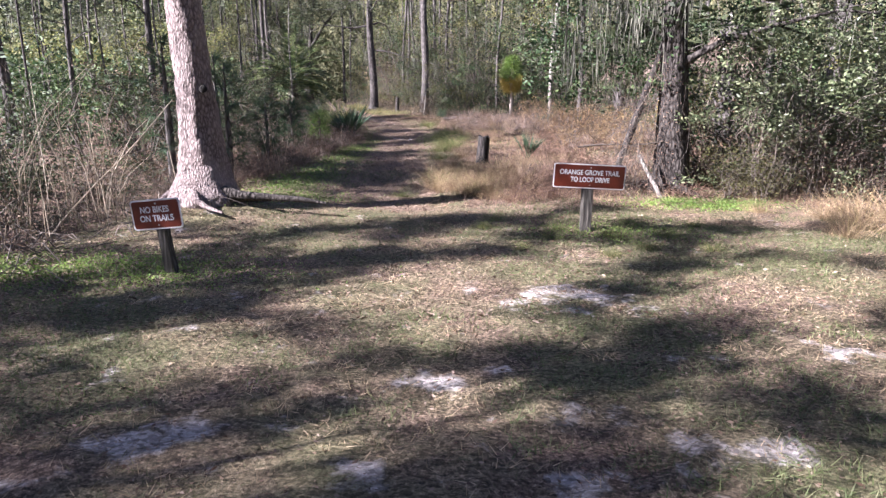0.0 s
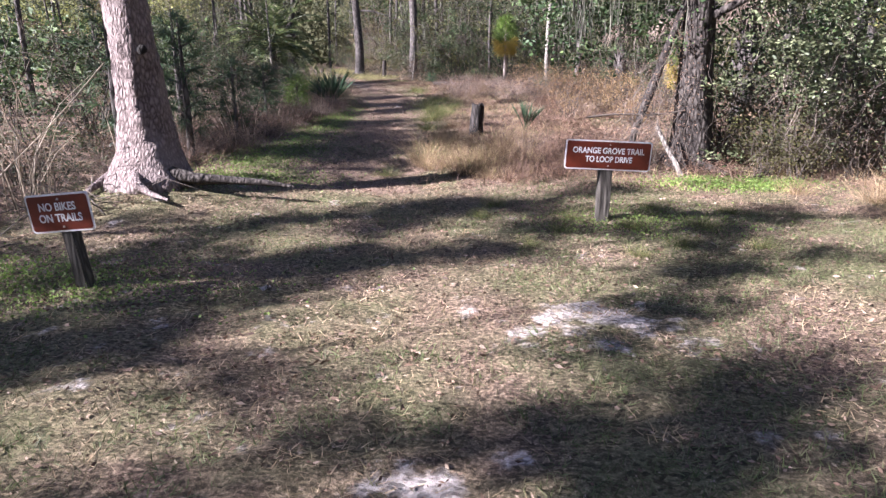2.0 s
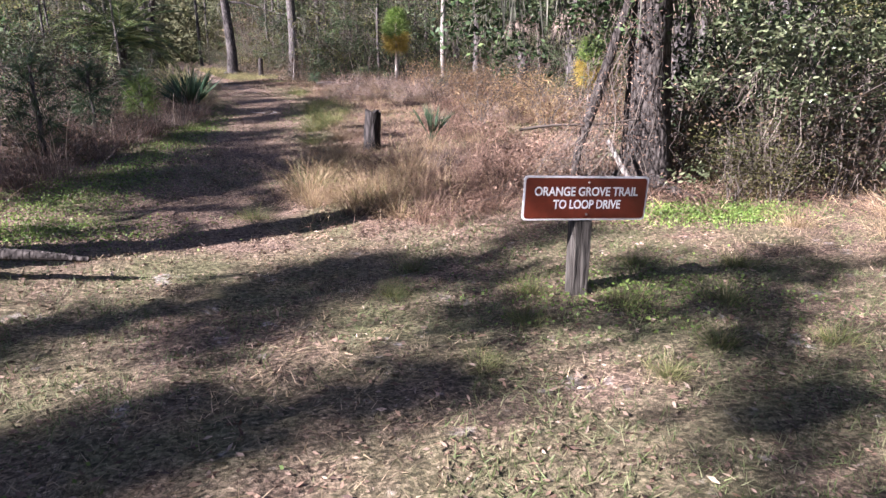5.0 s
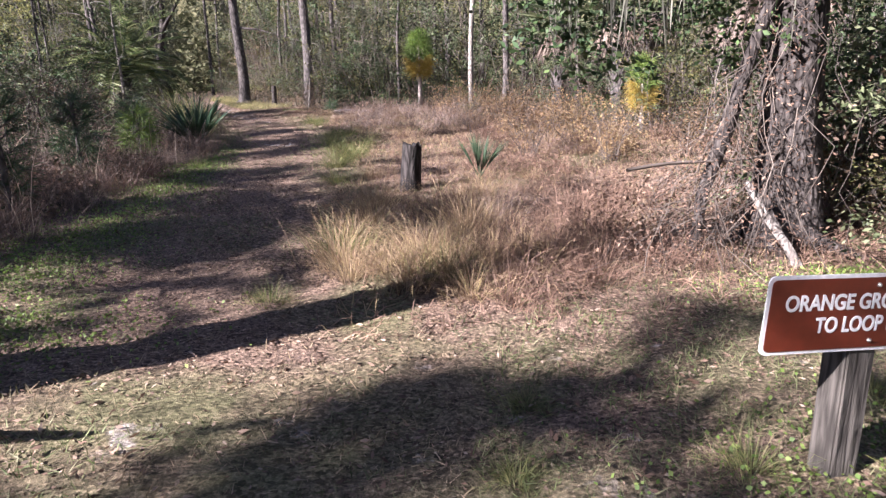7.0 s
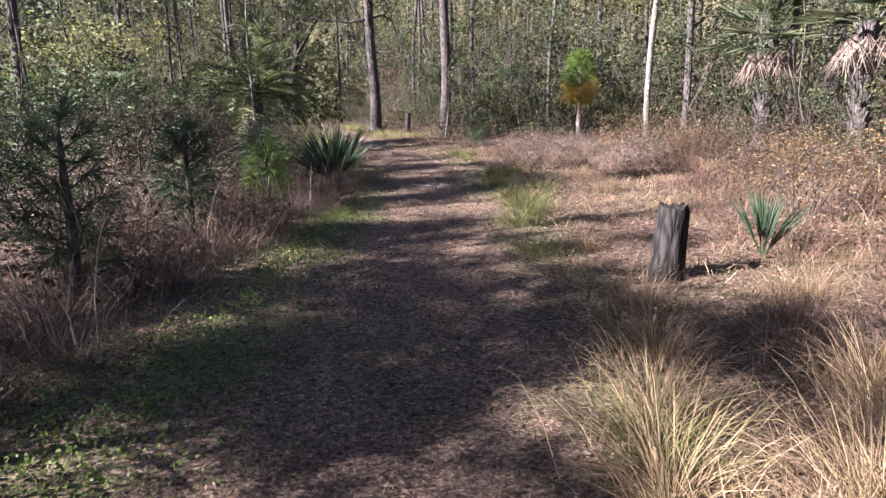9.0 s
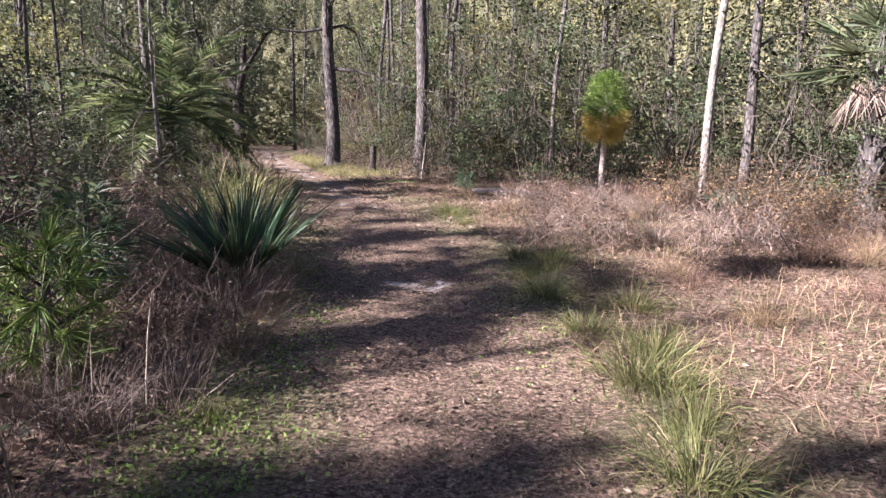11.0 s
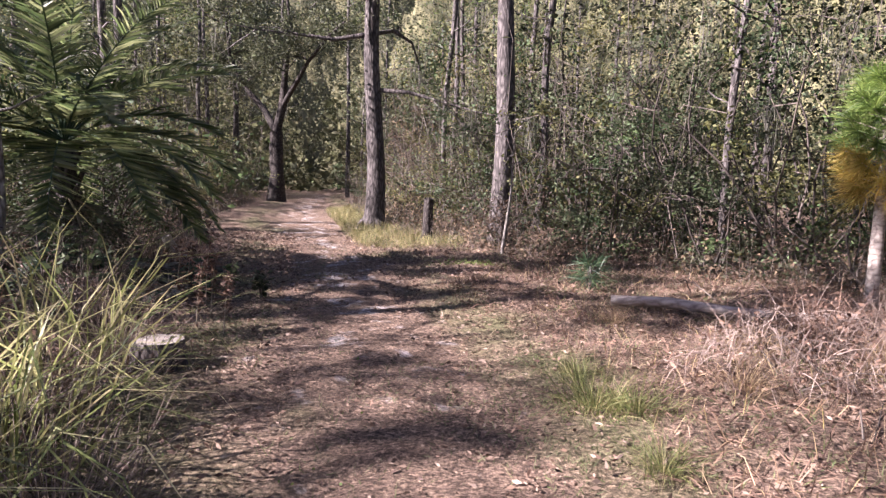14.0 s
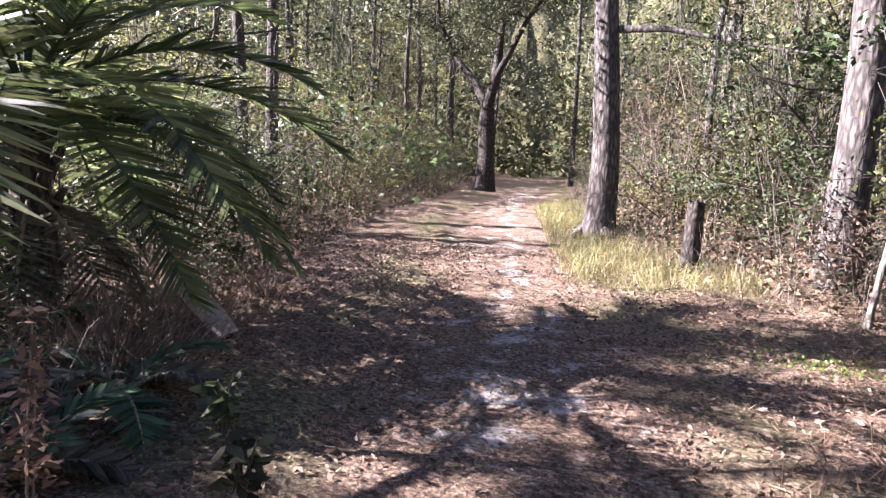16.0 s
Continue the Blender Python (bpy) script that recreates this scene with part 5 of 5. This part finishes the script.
# ---- grasses, weeds and litter ----


def clump(name, label, h, blades, mat, w=0.16, width=0.006, lean=0.5, droop=0.5, group=""):
    t = thing(name, (0, 0, -40), label, "grass", group)
    s = Soup()
    a = rng.uniform(0, 2 * math.pi, blades)
    d = np.abs(rng.normal(0, w, blades))
    P = np.stack([np.cos(a) * d, np.sin(a) * d, np.full(blades, -0.03)], 1)
    D = np.stack([np.cos(a) * lean * rng.uniform(0, 1.3, blades), np.sin(a) * lean * rng.uniform(0, 1.3, blades), np.ones(blades)], 1) + rng.normal(size=(blades, 3)) * 0.12
    s.arcs(P, D, h, width, droop * 1.6)
    tagged(piece("tuft", s, mat, t), kind="stuff")
    return t


DRYC = [clump("dry_grass_clump", "pale straw-coloured clump of tall dry grass", 0.85, 240, M_DRY, 0.20, 0.0065, 0.75, 0.9, group="dry grass clumps") for _ in range(3)]
GREENC = [clump("green_grass_clump", "tuft of long green grass", 0.48, 260, M_GRASS, 0.16, 0.007, 0.9, 0.9, group="green grass tufts") for _ in range(2)]
LONGC = [clump("long_grass_clump", "tall arching yellow-green grass beside the trail", 1.5, 85, M_LONG, 0.22, 0.016, 0.7, 1.3, group="long grass clumps") for _ in range(2)]
BLEACHC = [clump("dead_weed_clump", "grey bleached dead weeds at the thicket edge", 0.75, 170, M_BLEACH, 0.26, 0.006, 0.7, 0.5, group="dead weed clumps") for _ in range(2)]
RUSTC = [clump("dead_weed_clump", "tangle of rusty brown dead weeds", 0.62, 300, M_RUST, 0.28, 0.004, 0.9, 0.5, group="dead weed clumps") for _ in range(2)]
for k, ob in enumerate(DRYC):
    place(ob, (0.2, 0.85, 1.45)[k], (10.9, 10.6, 11.5)[k], 50 * k, 0.75)
for k, ob in enumerate(GREENC):
    place(ob, (0.05, 0.15)[k], (16.4, 17.6)[k], 50 * k)
for k, ob in enumerate(LONGC):
    place(ob, (-3.7, -3.9)[k], (22.2, 23.3)[k], 50 * k)
for k, ob in enumerate(BLEACHC):
    place(ob, (-3.3, -3.15)[k], (12.4, 14.6)[k], 50 * k)
for k, ob in enumerate(RUSTC):
    place(ob, (2.2, 2.8)[k], (10.8, 11.6)[k], 50 * k)


def plant_clumps():
    r = random.Random(3)
    for x, y, s in ((1.2, 9.8, 0.8), (1.75, 10.2, 0.75), (0.75, 10.1, 0.75), (2.5, 10.9, 0.7), (1.15, 10.6, 0.9), (3.3, 11.3, 0.8), (5.6, 7.3, 0.8), (6.0, 7.7, 1.0), (6.4, 7.3, 1.0), (5.9, 8.4, 1.0), (6.3, 8.2, 1.1), (5.2, 8.9, 0.6), (0.35, 11.6, 1.0), (0.6, 10.5, 0.9), (1.15, 10.3, 0.9), (0.3, 10.4, 0.8), (1.9, 10.9, 0.8), (1.0, 10.9, 1.05), (1.55, 10.6, 0.9), (0.55, 12.3, 0.9), (1.6, 11.9, 0.9), (0.7, 13.2, 0.8), (6.9, 8.4, 1.2), (7.5, 7.9, 1.2), (6.5, 9.0, 1.1), (8.0, 8.6, 1.3), (7.2, 7.0, 1.0),
                    (0.6, 15.0, 0.7), (2.0, 13.3, 0.7), (1.4, 25.4, 0.7), (0.6, 25.8, 0.7), (-0.4, 26.6, 0.7), (0.2, 24.9, 0.6)):
        again(r.choice(DRYC), x, y, r.uniform(0, 360), s * r.uniform(0.75, 1.05))
    for x, y, s in ((1.45, 9.7, 0.8), (2.0, 10.4, 0.85), (0.95, 10.3, 0.7), (2.3, 10.1, 0.8), (1.5, 10.9, 0.9), (2.9, 10.5, 0.9)):
        again(r.choice(RUSTC), x, y, r.uniform(0, 360), s)
    for _ in range(70):
        y = r.uniform(10, 28)
        x = r.uniform(1.0 + 0.02 * y, float(along(y, RY, RX)) + 0.5)
        again(r.choice(DRYC + RUSTC + RUSTC + BLEACHC), x, y, r.uniform(0, 360), r.uniform(0.45, 0.9))
    for x, y, s in ((0.25, 11.25, 1.0), (1.05, 10.3, 0.9), (-0.3, 10.0, 0.5), (1.2, 8.2, 0.4), (2.6, 7.2, 0.5), (2.0, 7.5, 0.45), (3.0, 8.0, 0.4), (0.1, 14.9, 0.8), (-0.1, 19.6, 0.9), (0.05, 18.6, 0.7), (0.15, 20.5, 0.6), (0.3, 17.4, 0.8), (-0.62, 23.75, 0.55), (-2.6, 20.3, 0.6), (-2.4, 17.0, 0.5), (-0.9, 25.2, 0.5), (-0.86, 24.6, 0.85), (-0.6, 24.5, 0.7), (-0.1, 21.3, 0.7), (0.25, 20.9, 0.8), (-0.15, 20.4, 0.6), (0.45, 18.1, 0.9), (0.6, 19.1, 0.8), (0.25, 16.9, 0.7), (1.4, 6.4, 0.35), (2.9, 6.5, 0.45), (3.3, 7.1, 0.5), (1.8, 7.0, 0.4), (2.4, 6.2, 0.35), (3.6, 6.4, 0.4), (1.0, 7.6, 0.35), (3.9, 7.9, 0.45)):
        again(r.choice(GREENC), x, y, r.uniform(0, 360), s)
    for x, y, s in ((-3.5, 21.4, 0.9), (-4.1, 22.6, 1.0), (-4.2, 24.0, 1.05), (-4.5, 23.1, 1.1), (-3.45, 20.6, 0.8), (-4.6, 25.0, 0.9)):
        again(r.choice(LONGC), x, y, r.uniform(0, 360), s)
    for _ in range(60):
        y = r.uniform(9.5, 31)
        x = float(along(y, LY, LX)) - r.uniform(-0.35, 0.9)
        again(r.choice(BLEACHC + BLEACHC + RUSTC), x, y, r.uniform(0, 360), r.uniform(0.5, 1.1))


plant_clumps()


def bramble_mound(label, mat, w, h, n):
    """A low tangle of dead vines and weeds, arching over itself."""
    t = thing("bramble_mound", (0, 0, 0), label, "brambles", "bramble mounds")
    a, f = rng.uniform(0, 2 * math.pi, n), rng.uniform(0, 1, n) ** 0.5
    lump = 1 + 0.35 * np.sin(a * 3 + w * 9) * f
    z = h * np.sqrt(np.clip(1 - f * f, 0.02, 1)) * rng.uniform(0.15, 1.0, n) * lump
    P = np.stack([np.cos(a) * f * w * lump, np.sin(a) * f * w * 0.8, z], 1)
    D = np.stack([np.cos(a) * 0.6, np.sin(a) * 0.6, np.full(n, 0.3)], 1) + rng.normal(size=(n, 3)) * 0.8
    s = Soup()
    s.arcs(P, D, 0.34, 0.006, 1.1)
    tagged(piece("tangle", s, mat, t), kind="stuff")
    l = Soup()
    k = n // 2
    l.leaves(P[:k] + rng.normal(size=(k, 3)) * 0.05 + np.array([0, 0, 0.04]), 0.045, 0.45)
    tagged(piece("dry_leaves", l, M_RUST, t), kind="stuff")
    return t


def plant_mounds():
    r = random.Random(21)
    kinds = [bramble_mound("low tangle of rusty dead vines", M_RUST, 0.65, 0.42, 800), bramble_mound("low tangle of bleached dead vines", M_BLEACH, 0.8, 0.5, 900), bramble_mound("low reddish tangle of dead weeds", M_RUST, 0.5, 0.3, 600)]
    spots = [(2.6, 11.2), (2.1, 25.2), (3.4, 12.3)]
    for ob, (x, y) in zip(kinds, spots):
        place(ob, x, y, 30 * x)
    tries = 0
    while len(spots) < 46 and tries < 4000:
        tries += 1
        y = r.uniform(10, 27.5)
        if r.random() < 0.75:
            x = r.uniform(1.5 if y < 22 else 0.6, float(along(y, RY, RX)) + 0.6)
        else:
            x = float(along(y, LY, LX)) - r.uniform(0.1, 1.4)
        if any((x - a) ** 2 + (y - b) ** 2 < 0.9 for a, b in spots):
            continue
        spots.append((x, y))
        again(r.choice(kinds), x, y, r.uniform(0, 360), r.uniform(0.7, 1.25), r.uniform(0.6, 1.3))


plant_mounds()


def scatter(n, y0, y1, x0, x1, power=1.0):
    y = y0 + (y1 - y0) * rng.uniform(0, 1, n) ** power
    x = rng.uniform(x0, x1, n)
    return x, y


def carpet():
    # turf over the clearing and trail margins
    x, y = scatter(450000, -2.5, 32, -5, 7.5, 1.9)
    off = np.abs(x - np.interp(y, PY, PX))
    f = np.array([noise.noise(Vector((a * 0.55, b * 0.55, 1.7))) + 0.5 * noise.noise(Vector((a * 2.1, b * 2.1, 4.4))) for a, b in zip(x, y)])
    f = f + np.where(y < 9, np.where(x > 1.0, 0.34, np.where(x > -1.6, -0.05, 0.2)), 0)
    for cx, cy, cr in SANDY:
        f = f - 0.9 * np.exp(-((x - cx) ** 2 / (1.6 * cr * cr) + (y - cy) ** 2 / (0.7 * cr * cr)))
    inside = (x > np.interp(y, LY, LX) - 0.8) & (x < np.interp(y, RY, RX) + 0.8)
    fade = np.clip(np.minimum(np.minimum(x + 5.0, 7.5 - x), y + 2.5) / 1.6, 0, 1)
    inside &= rng.uniform(0, 1, len(x)) < fade
    keep = inside & (f + 0.25 * (y < 9.5) - 0.55 * ((off < 0.8) & (y > 15)) > rng.uniform(-0.55, 0.55, len(x)))
    for name, mat, part_of, label in (("turf", M_TURF, f < 0.02, "short sparse straw-coloured grass over sandy ground"), ("green_turf", M_GREENTURF, f >= 0.02, "patches of short green grass over sandy ground")):
        x2, y2 = x[keep & part_of], y[keep & part_of]
        s = Soup()
        k = len(x2)
        D = rng.normal(size=(k, 3))
        D[:, 2] = np.abs(D[:, 2]) * (0.5 if mat is M_TURF else 0.9) + 0.08
        s.straws(np.stack([x2, y2, ground_z(x2, y2) + 0.002], 1), D, 0.065, 0.0062)
        tagged(new(name, s.mesh(name, mat)), label, "grass", kind="stuff")
    # fallen leaves and straw
    x, y = scatter(105000, -2.5, 30, -5, 6.5, 1.6)
    P = np.stack([x, y, ground_z(x, y) + rng.uniform(0.002, 0.015, len(x))], 1)
    s = Soup()
    d = rng.normal(size=(len(x), 3)) * np.array([1, 1, 0.15])
    s.leaves(P, rng.choice([0.016, 0.024, 0.034], len(x)), 0.4, along=d * 3)
    tagged(new("leaf_litter", s.mesh("leaf_litter", M_LITTER)), "brown and grey fallen leaves and straw", "litter", kind="stuff")
    x, y = scatter(34000, 3.5, 22, -3.6, 4.5)
    P = np.stack([x, y, ground_z(x, y) + rng.uniform(0.002, 0.02, len(x))], 1)
    s = Soup()
    s.leaves(P, rng.choice([0.024, 0.034, 0.048], len(x)), 0.36, along=rng.normal(size=(len(x), 3)) * np.array([3, 3, 0.5]))
    tagged(new("coarse_litter", s.mesh("coarse_litter", M_LITTER)), "curled brown leaves and bark scraps on the ground", "litter", kind="stuff")
    x, y = scatter(46000, 21, 34, -7.5, 2.5, 0.6)
    k = (np.abs(x - np.interp(y, PY, PX)) > 0.5) | (rng.uniform(0, 1, len(x)) < 0.2)
    x, y = x[k], y[k]
    P = np.stack([x, y, ground_z(x, y) + rng.uniform(0.002, 0.03, len(x))], 1)
    s = Soup()
    s.leaves(P, rng.choice([0.03, 0.05], len(x)), 0.40, along=rng.normal(size=(len(x), 3)) * np.array([3, 3, 0.9]))
    tagged(new("trail_litter", s.mesh("trail_litter", M_LITTER)), "curled brown leaves strewn over the trail", "litter", kind="stuff")
    # low dry weeds over the field
    x, y = scatter(52000, 9.2, 31, -3.2, 8)
    inside = (x > 0.15 + 0.25 * np.sin(y * 1.3) - np.clip((y - 22) * 0.35, 0, 2.2)) & (x < np.interp(y, RY, RX) + 1)
    x, y = x[inside], y[inside]
    s = Soup()
    D = rng.normal(size=(len(x), 3)) * np.array([1, 1, 0.4]) + np.array([0, 0, 0.45])
    s.blades(np.stack([x, y, ground_z(x, y)], 1), D, 0.2, 0.007, 0.5)
    tagged(new("dry_weeds", s.mesh("dry_weeds", M_RUST)), "low reddish-brown dead weeds", "weeds", kind="stuff")
    x, y = scatter(11000, 9.5, 30, -3.2, 8)
    inside = (x > 0.2 + 0.25 * np.sin(y * 1.3) - np.clip((y - 22) * 0.35, 0, 2.0)) & (x < np.interp(y, RY, RX) + 0.5)
    x, y = x[inside], y[inside]
    s = Soup()
    D = rng.normal(size=(len(x), 3)) * 0.4 + np.array([0, 0, 0.9])
    s.blades(np.stack([x, y, ground_z(x, y)], 1), D, 0.24, 0.005, 0.5)
    tagged(new("dry_grass", s.mesh("dry_grass", M_DRY)), "thin pale dry grass over the field", "grass", kind="stuff")
    # bright herbs: by the small sign, before the oak, along the left verge
    xs, ys = [], []
    for cx, cy, rx, ry, n in ((-3.2, 5.2, 1.1, 0.35, 6000), (4.6, 9.5, 0.55, 0.22, 6000), (-2.3, 9.6, 0.7, 0.35, 2500), (-2.6, 11.3, 0.45, 1.2, 4500), (-2.35, 15.8, 0.28, 2.4, 6000), (2.7, 7.4, 0.6, 0.35, 1500), (-1.9, 30.2, 0.3, 0.15, 350), (-0.3, 19.2, 0.35, 1.0, 600)):
        xs.append(rng.normal(cx, rx, n) if n else [])
        ys.append(rng.normal(cy, ry, n) if n else [])
    x, y = np.concatenate(xs), np.concatenate(ys)
    s = Soup()
    s.leaves(np.stack([x, y, ground_z(x, y) + rng.uniform(0.0, 0.05, len(x))], 1), 0.024, 0.8, up=-1)
    tagged(new("low_herbs", s.mesh("low_herbs", M_CLOVER)), "bright green low herbs on the verge", "herbs", kind="stuff")
    # sunny grass by the bend
    x = rng.uniform(-7, -2.2, 26000)
    y = rng.uniform(32.2, 44, 26000)
    k = (x > np.interp(y, PY, PX) + 0.7) & (x < np.interp(y, RY, RX) + 0.6)
    s = Soup()
    s.blades(np.stack([x[k], y[k], ground_z(x[k], y[k])], 1), rng.normal(size=(k.sum(), 3)) * 0.4 + np.array([0, 0, 0.9]), 0.28, 0.006, 0.4)
    tagged(new("verge_grass", s.mesh("verge_grass", M_VERGE)), "yellow-green grass at the trail's bend", "grass", kind="stuff")


carpet()


def dead_stalks():
    """Bleached reeds and brambles along the left edge."""
    s = Soup()
    for k in range(130):
        y = rng.uniform(3.5, 19) if k > 60 else rng.uniform(4.2, 8.2)
        x = float(along(y, LY, LX)) - abs(rng.normal(0.1, 0.8)) + 0.15
        h = rng.uniform(0.5, 1.3) if y > 9 else rng.uniform(0.6, 2.4)
        a = rng.uniform(0, 6.3)
        L = rng.uniform(0.05, 0.6) * h
        p = [(x + math.cos(a) * L * f * f, y + math.sin(a) * L * f * f, gz(x, y) - 0.03 + h * f - 0.2 * L * f ** 3) for f in (0, 0.35, 0.7, 1)]
        s.tube(p, [0.006, 0.005, 0.004, 0.002], 4, cap=False)
    tagged(new("dead_stalks", s.mesh("dead_stalks", M_STALK)), "bleached dead reeds and bramble stalks", "stalks", kind="stuff")
    s = Soup()
    for k in range(260):
        y = rng.uniform(4.2, 8.6) if k < 170 else rng.uniform(24, 28.5)
        x = float(along(y, LY, LX)) - rng.uniform(-1.1, 1.5) if k < 170 else rng.uniform(0.5, 4.2)
        a, L = rng.uniform(0, 6.3), rng.uniform(0.2, 0.8)
        z = gz(x, y)
        s.tube([(x, y, z + 0.02), (x + math.cos(a) * L * 0.5, y + math.sin(a) * L * 0.5, z + rng.uniform(0.02, 0.25)), (x + math.cos(a) * L, y + math.sin(a) * L, z + rng.uniform(0.02, 0.2))], [0.007, 0.006, 0.003], 4, cap=False)
    tagged(new("fallen_twigs", s.mesh("fallen_twigs", M_TWIG)), "grey-brown fallen twigs on the ground", "twigs", kind="stuff")


dead_stalks()


def brush_pile():
    t = thing("brush_pile", (4.9, 17.2, gz(4.9, 17.2)), "pale heap of dead brush in the field", "brush")
    s = Soup()
    n, m = 26, 9
    v = []
    for i in range(m):
        f = i / (m - 1)
        for j in range(n):
            a = 2 * math.pi * j / n
            r = 0.85 * (1 - f ** 2) ** 0.5 * (1 + 0.25 * noise.noise(Vector((math.cos(a) * 2, math.sin(a) * 2, f * 3))))
            v.append((math.cos(a) * r, math.sin(a) * r * 0.7, -0.03 + 0.4 * f * (1 + 0.2 * noise.noise(Vector((a, f * 4, 2))))))
    s.quads(v, [(i * n + j, i * n + (j + 1) % n, (i + 1) * n + (j + 1) % n, (i + 1) * n + j) for i in range(m - 1) for j in range(n)])
    piece("mound", s, M_RUST, t)
    k = 3200
    P = np.array(v)[rng.integers(0, len(v) - n, k)] + rng.normal(size=(k, 3)) * 0.05
    w = Soup()
    w.arcs(P, rng.normal(size=(k, 3)) + np.array([0, 0, 0.4]), 0.25, 0.006, 0.8)
    tagged(piece("dead_cover", w, M_DRY, t, "bleached dead stems"), kind="stuff")


brush_pile()


def fern(x, y, s):
    t = thing("fern", (x, y, gz(x, y)), "grey-green fern drooping at the palm's foot", "fern", "ferns")
    for k in range(8):
        r, l = Soup(), Soup()
        frond(r, l, (0, 0, 0), k * 0.8 + x, radians(rng.uniform(35, 70)), s * rng.uniform(0.7, 1.1), 1.5, 30, 0.13 * s + 0.05)
        rib = piece("rib", r, M_STALK, t)
        piece("feather_blade", l, M_MOSS if k % 2 else M_PALMETTO, rib)


stray = thing("fallen_leaf", (-0.72, 5.15, gz(-0.72, 5.15) + 0.012), "single pale curled leaf lying on the grass", "leaf")
bm = bmesh.new()
rows = [[bm.verts.new((0.05 * math.sin(math.pi * (0.08 + 0.84 * i / 6)) * (j - 1), 0.13 * i / 6 - 0.065, 0.02 * abs(j - 1) + 0.012 * math.sin(i))) for j in range(3)] for i in range(7)]
for i in range(6):
    for j in range(2):
        bm.faces.new((rows[i][j], rows[i][j + 1], rows[i + 1][j + 1], rows[i + 1][j]))
part("leaf_blade", bm, M_CUT, stray)


for x, y, s in ((-6.0, 27.3, 0.8), (-5.3, 27.6, 0.7), (-6.4, 27.9, 0.7), (-6.6, 26.9, 0.9), (-5.0, 26.9, 0.6), (-6.2, 26.2, 0.7)):
    fern(x, y, s)


def seed_weed(x, y, h):
    t = thing("seed_weed", (x, y, gz(x, y)), "rusty dead weed with a feathery seed head", "weed", "seed weeds")
    s, l = Soup(), Soup()
    s.tube([(0, 0, -0.03), (0.02, 0, h * 0.5), (0.05, 0.02, h)], [0.006, 0.005, 0.003], 5)
    P = np.stack([rng.normal(0.04, 0.025, 160), rng.normal(0.01, 0.025, 160), rng.uniform(0.35, 1.05, 160) * h], 1)
    l.leaves(P, 0.05, 0.35)
    piece("stalk", s, M_STALK, t)
    tagged(piece("seed_head", l, M_RUST, t), kind="stuff")


for x, y, h in ((-4.45, 26.6, 0.85), (-4.3, 26.4, 0.6), (-4.6, 26.3, 0.7), (-4.2, 25.9, 0.55), (-3.9, 25.8, 0.5), (-4.75, 26.8, 0.6)):
    seed_weed(x, y, h)


def broad_plant(x, y, h):
    t = thing("broadleaf_plant", (x, y, gz(x, y)), "low plant with broad pale green leaves", "plant", "broadleaf plants")
    s, l = Soup(), Soup()
    for k in range(5):
        a = k * 1.3
        e = (math.cos(a) * 0.2 * h, math.sin(a) * 0.2 * h, h * rng.uniform(0.6, 1.0))
        s.tube([(0, 0, -0.03), (e[0] * 0.4, e[1] * 0.4, e[2] * 0.6), e], [0.008, 0.006, 0.003], 5)
        P = np.array([(e[0] * f, e[1] * f, e[2] * f) for f in rng.uniform(0.3, 1.0, 9)])
        l.leaves(P, 0.10, 0.5)
    piece("stalk", s, M_TWIG, t)
    piece("foliage", l, M_MIDG, t)


for x, y, h in ((-5.0, 26.0, 0.8), (-5.4, 25.6, 0.9), (-4.7, 25.7, 0.4), (-4.1, 27.2, 0.35), (-4.6, 27.6, 0.3), (-5.6, 26.4, 1.0)):
    broad_plant(x, y, h)
pine_sapling((-0.4, 28.2, gz(-0.4, 28.2)), 0.3, 0.26, 0.05, M_NEEDLED, M_NEEDLED, "tiny green pine seedling near the log", M_TRUNK, 0.3)
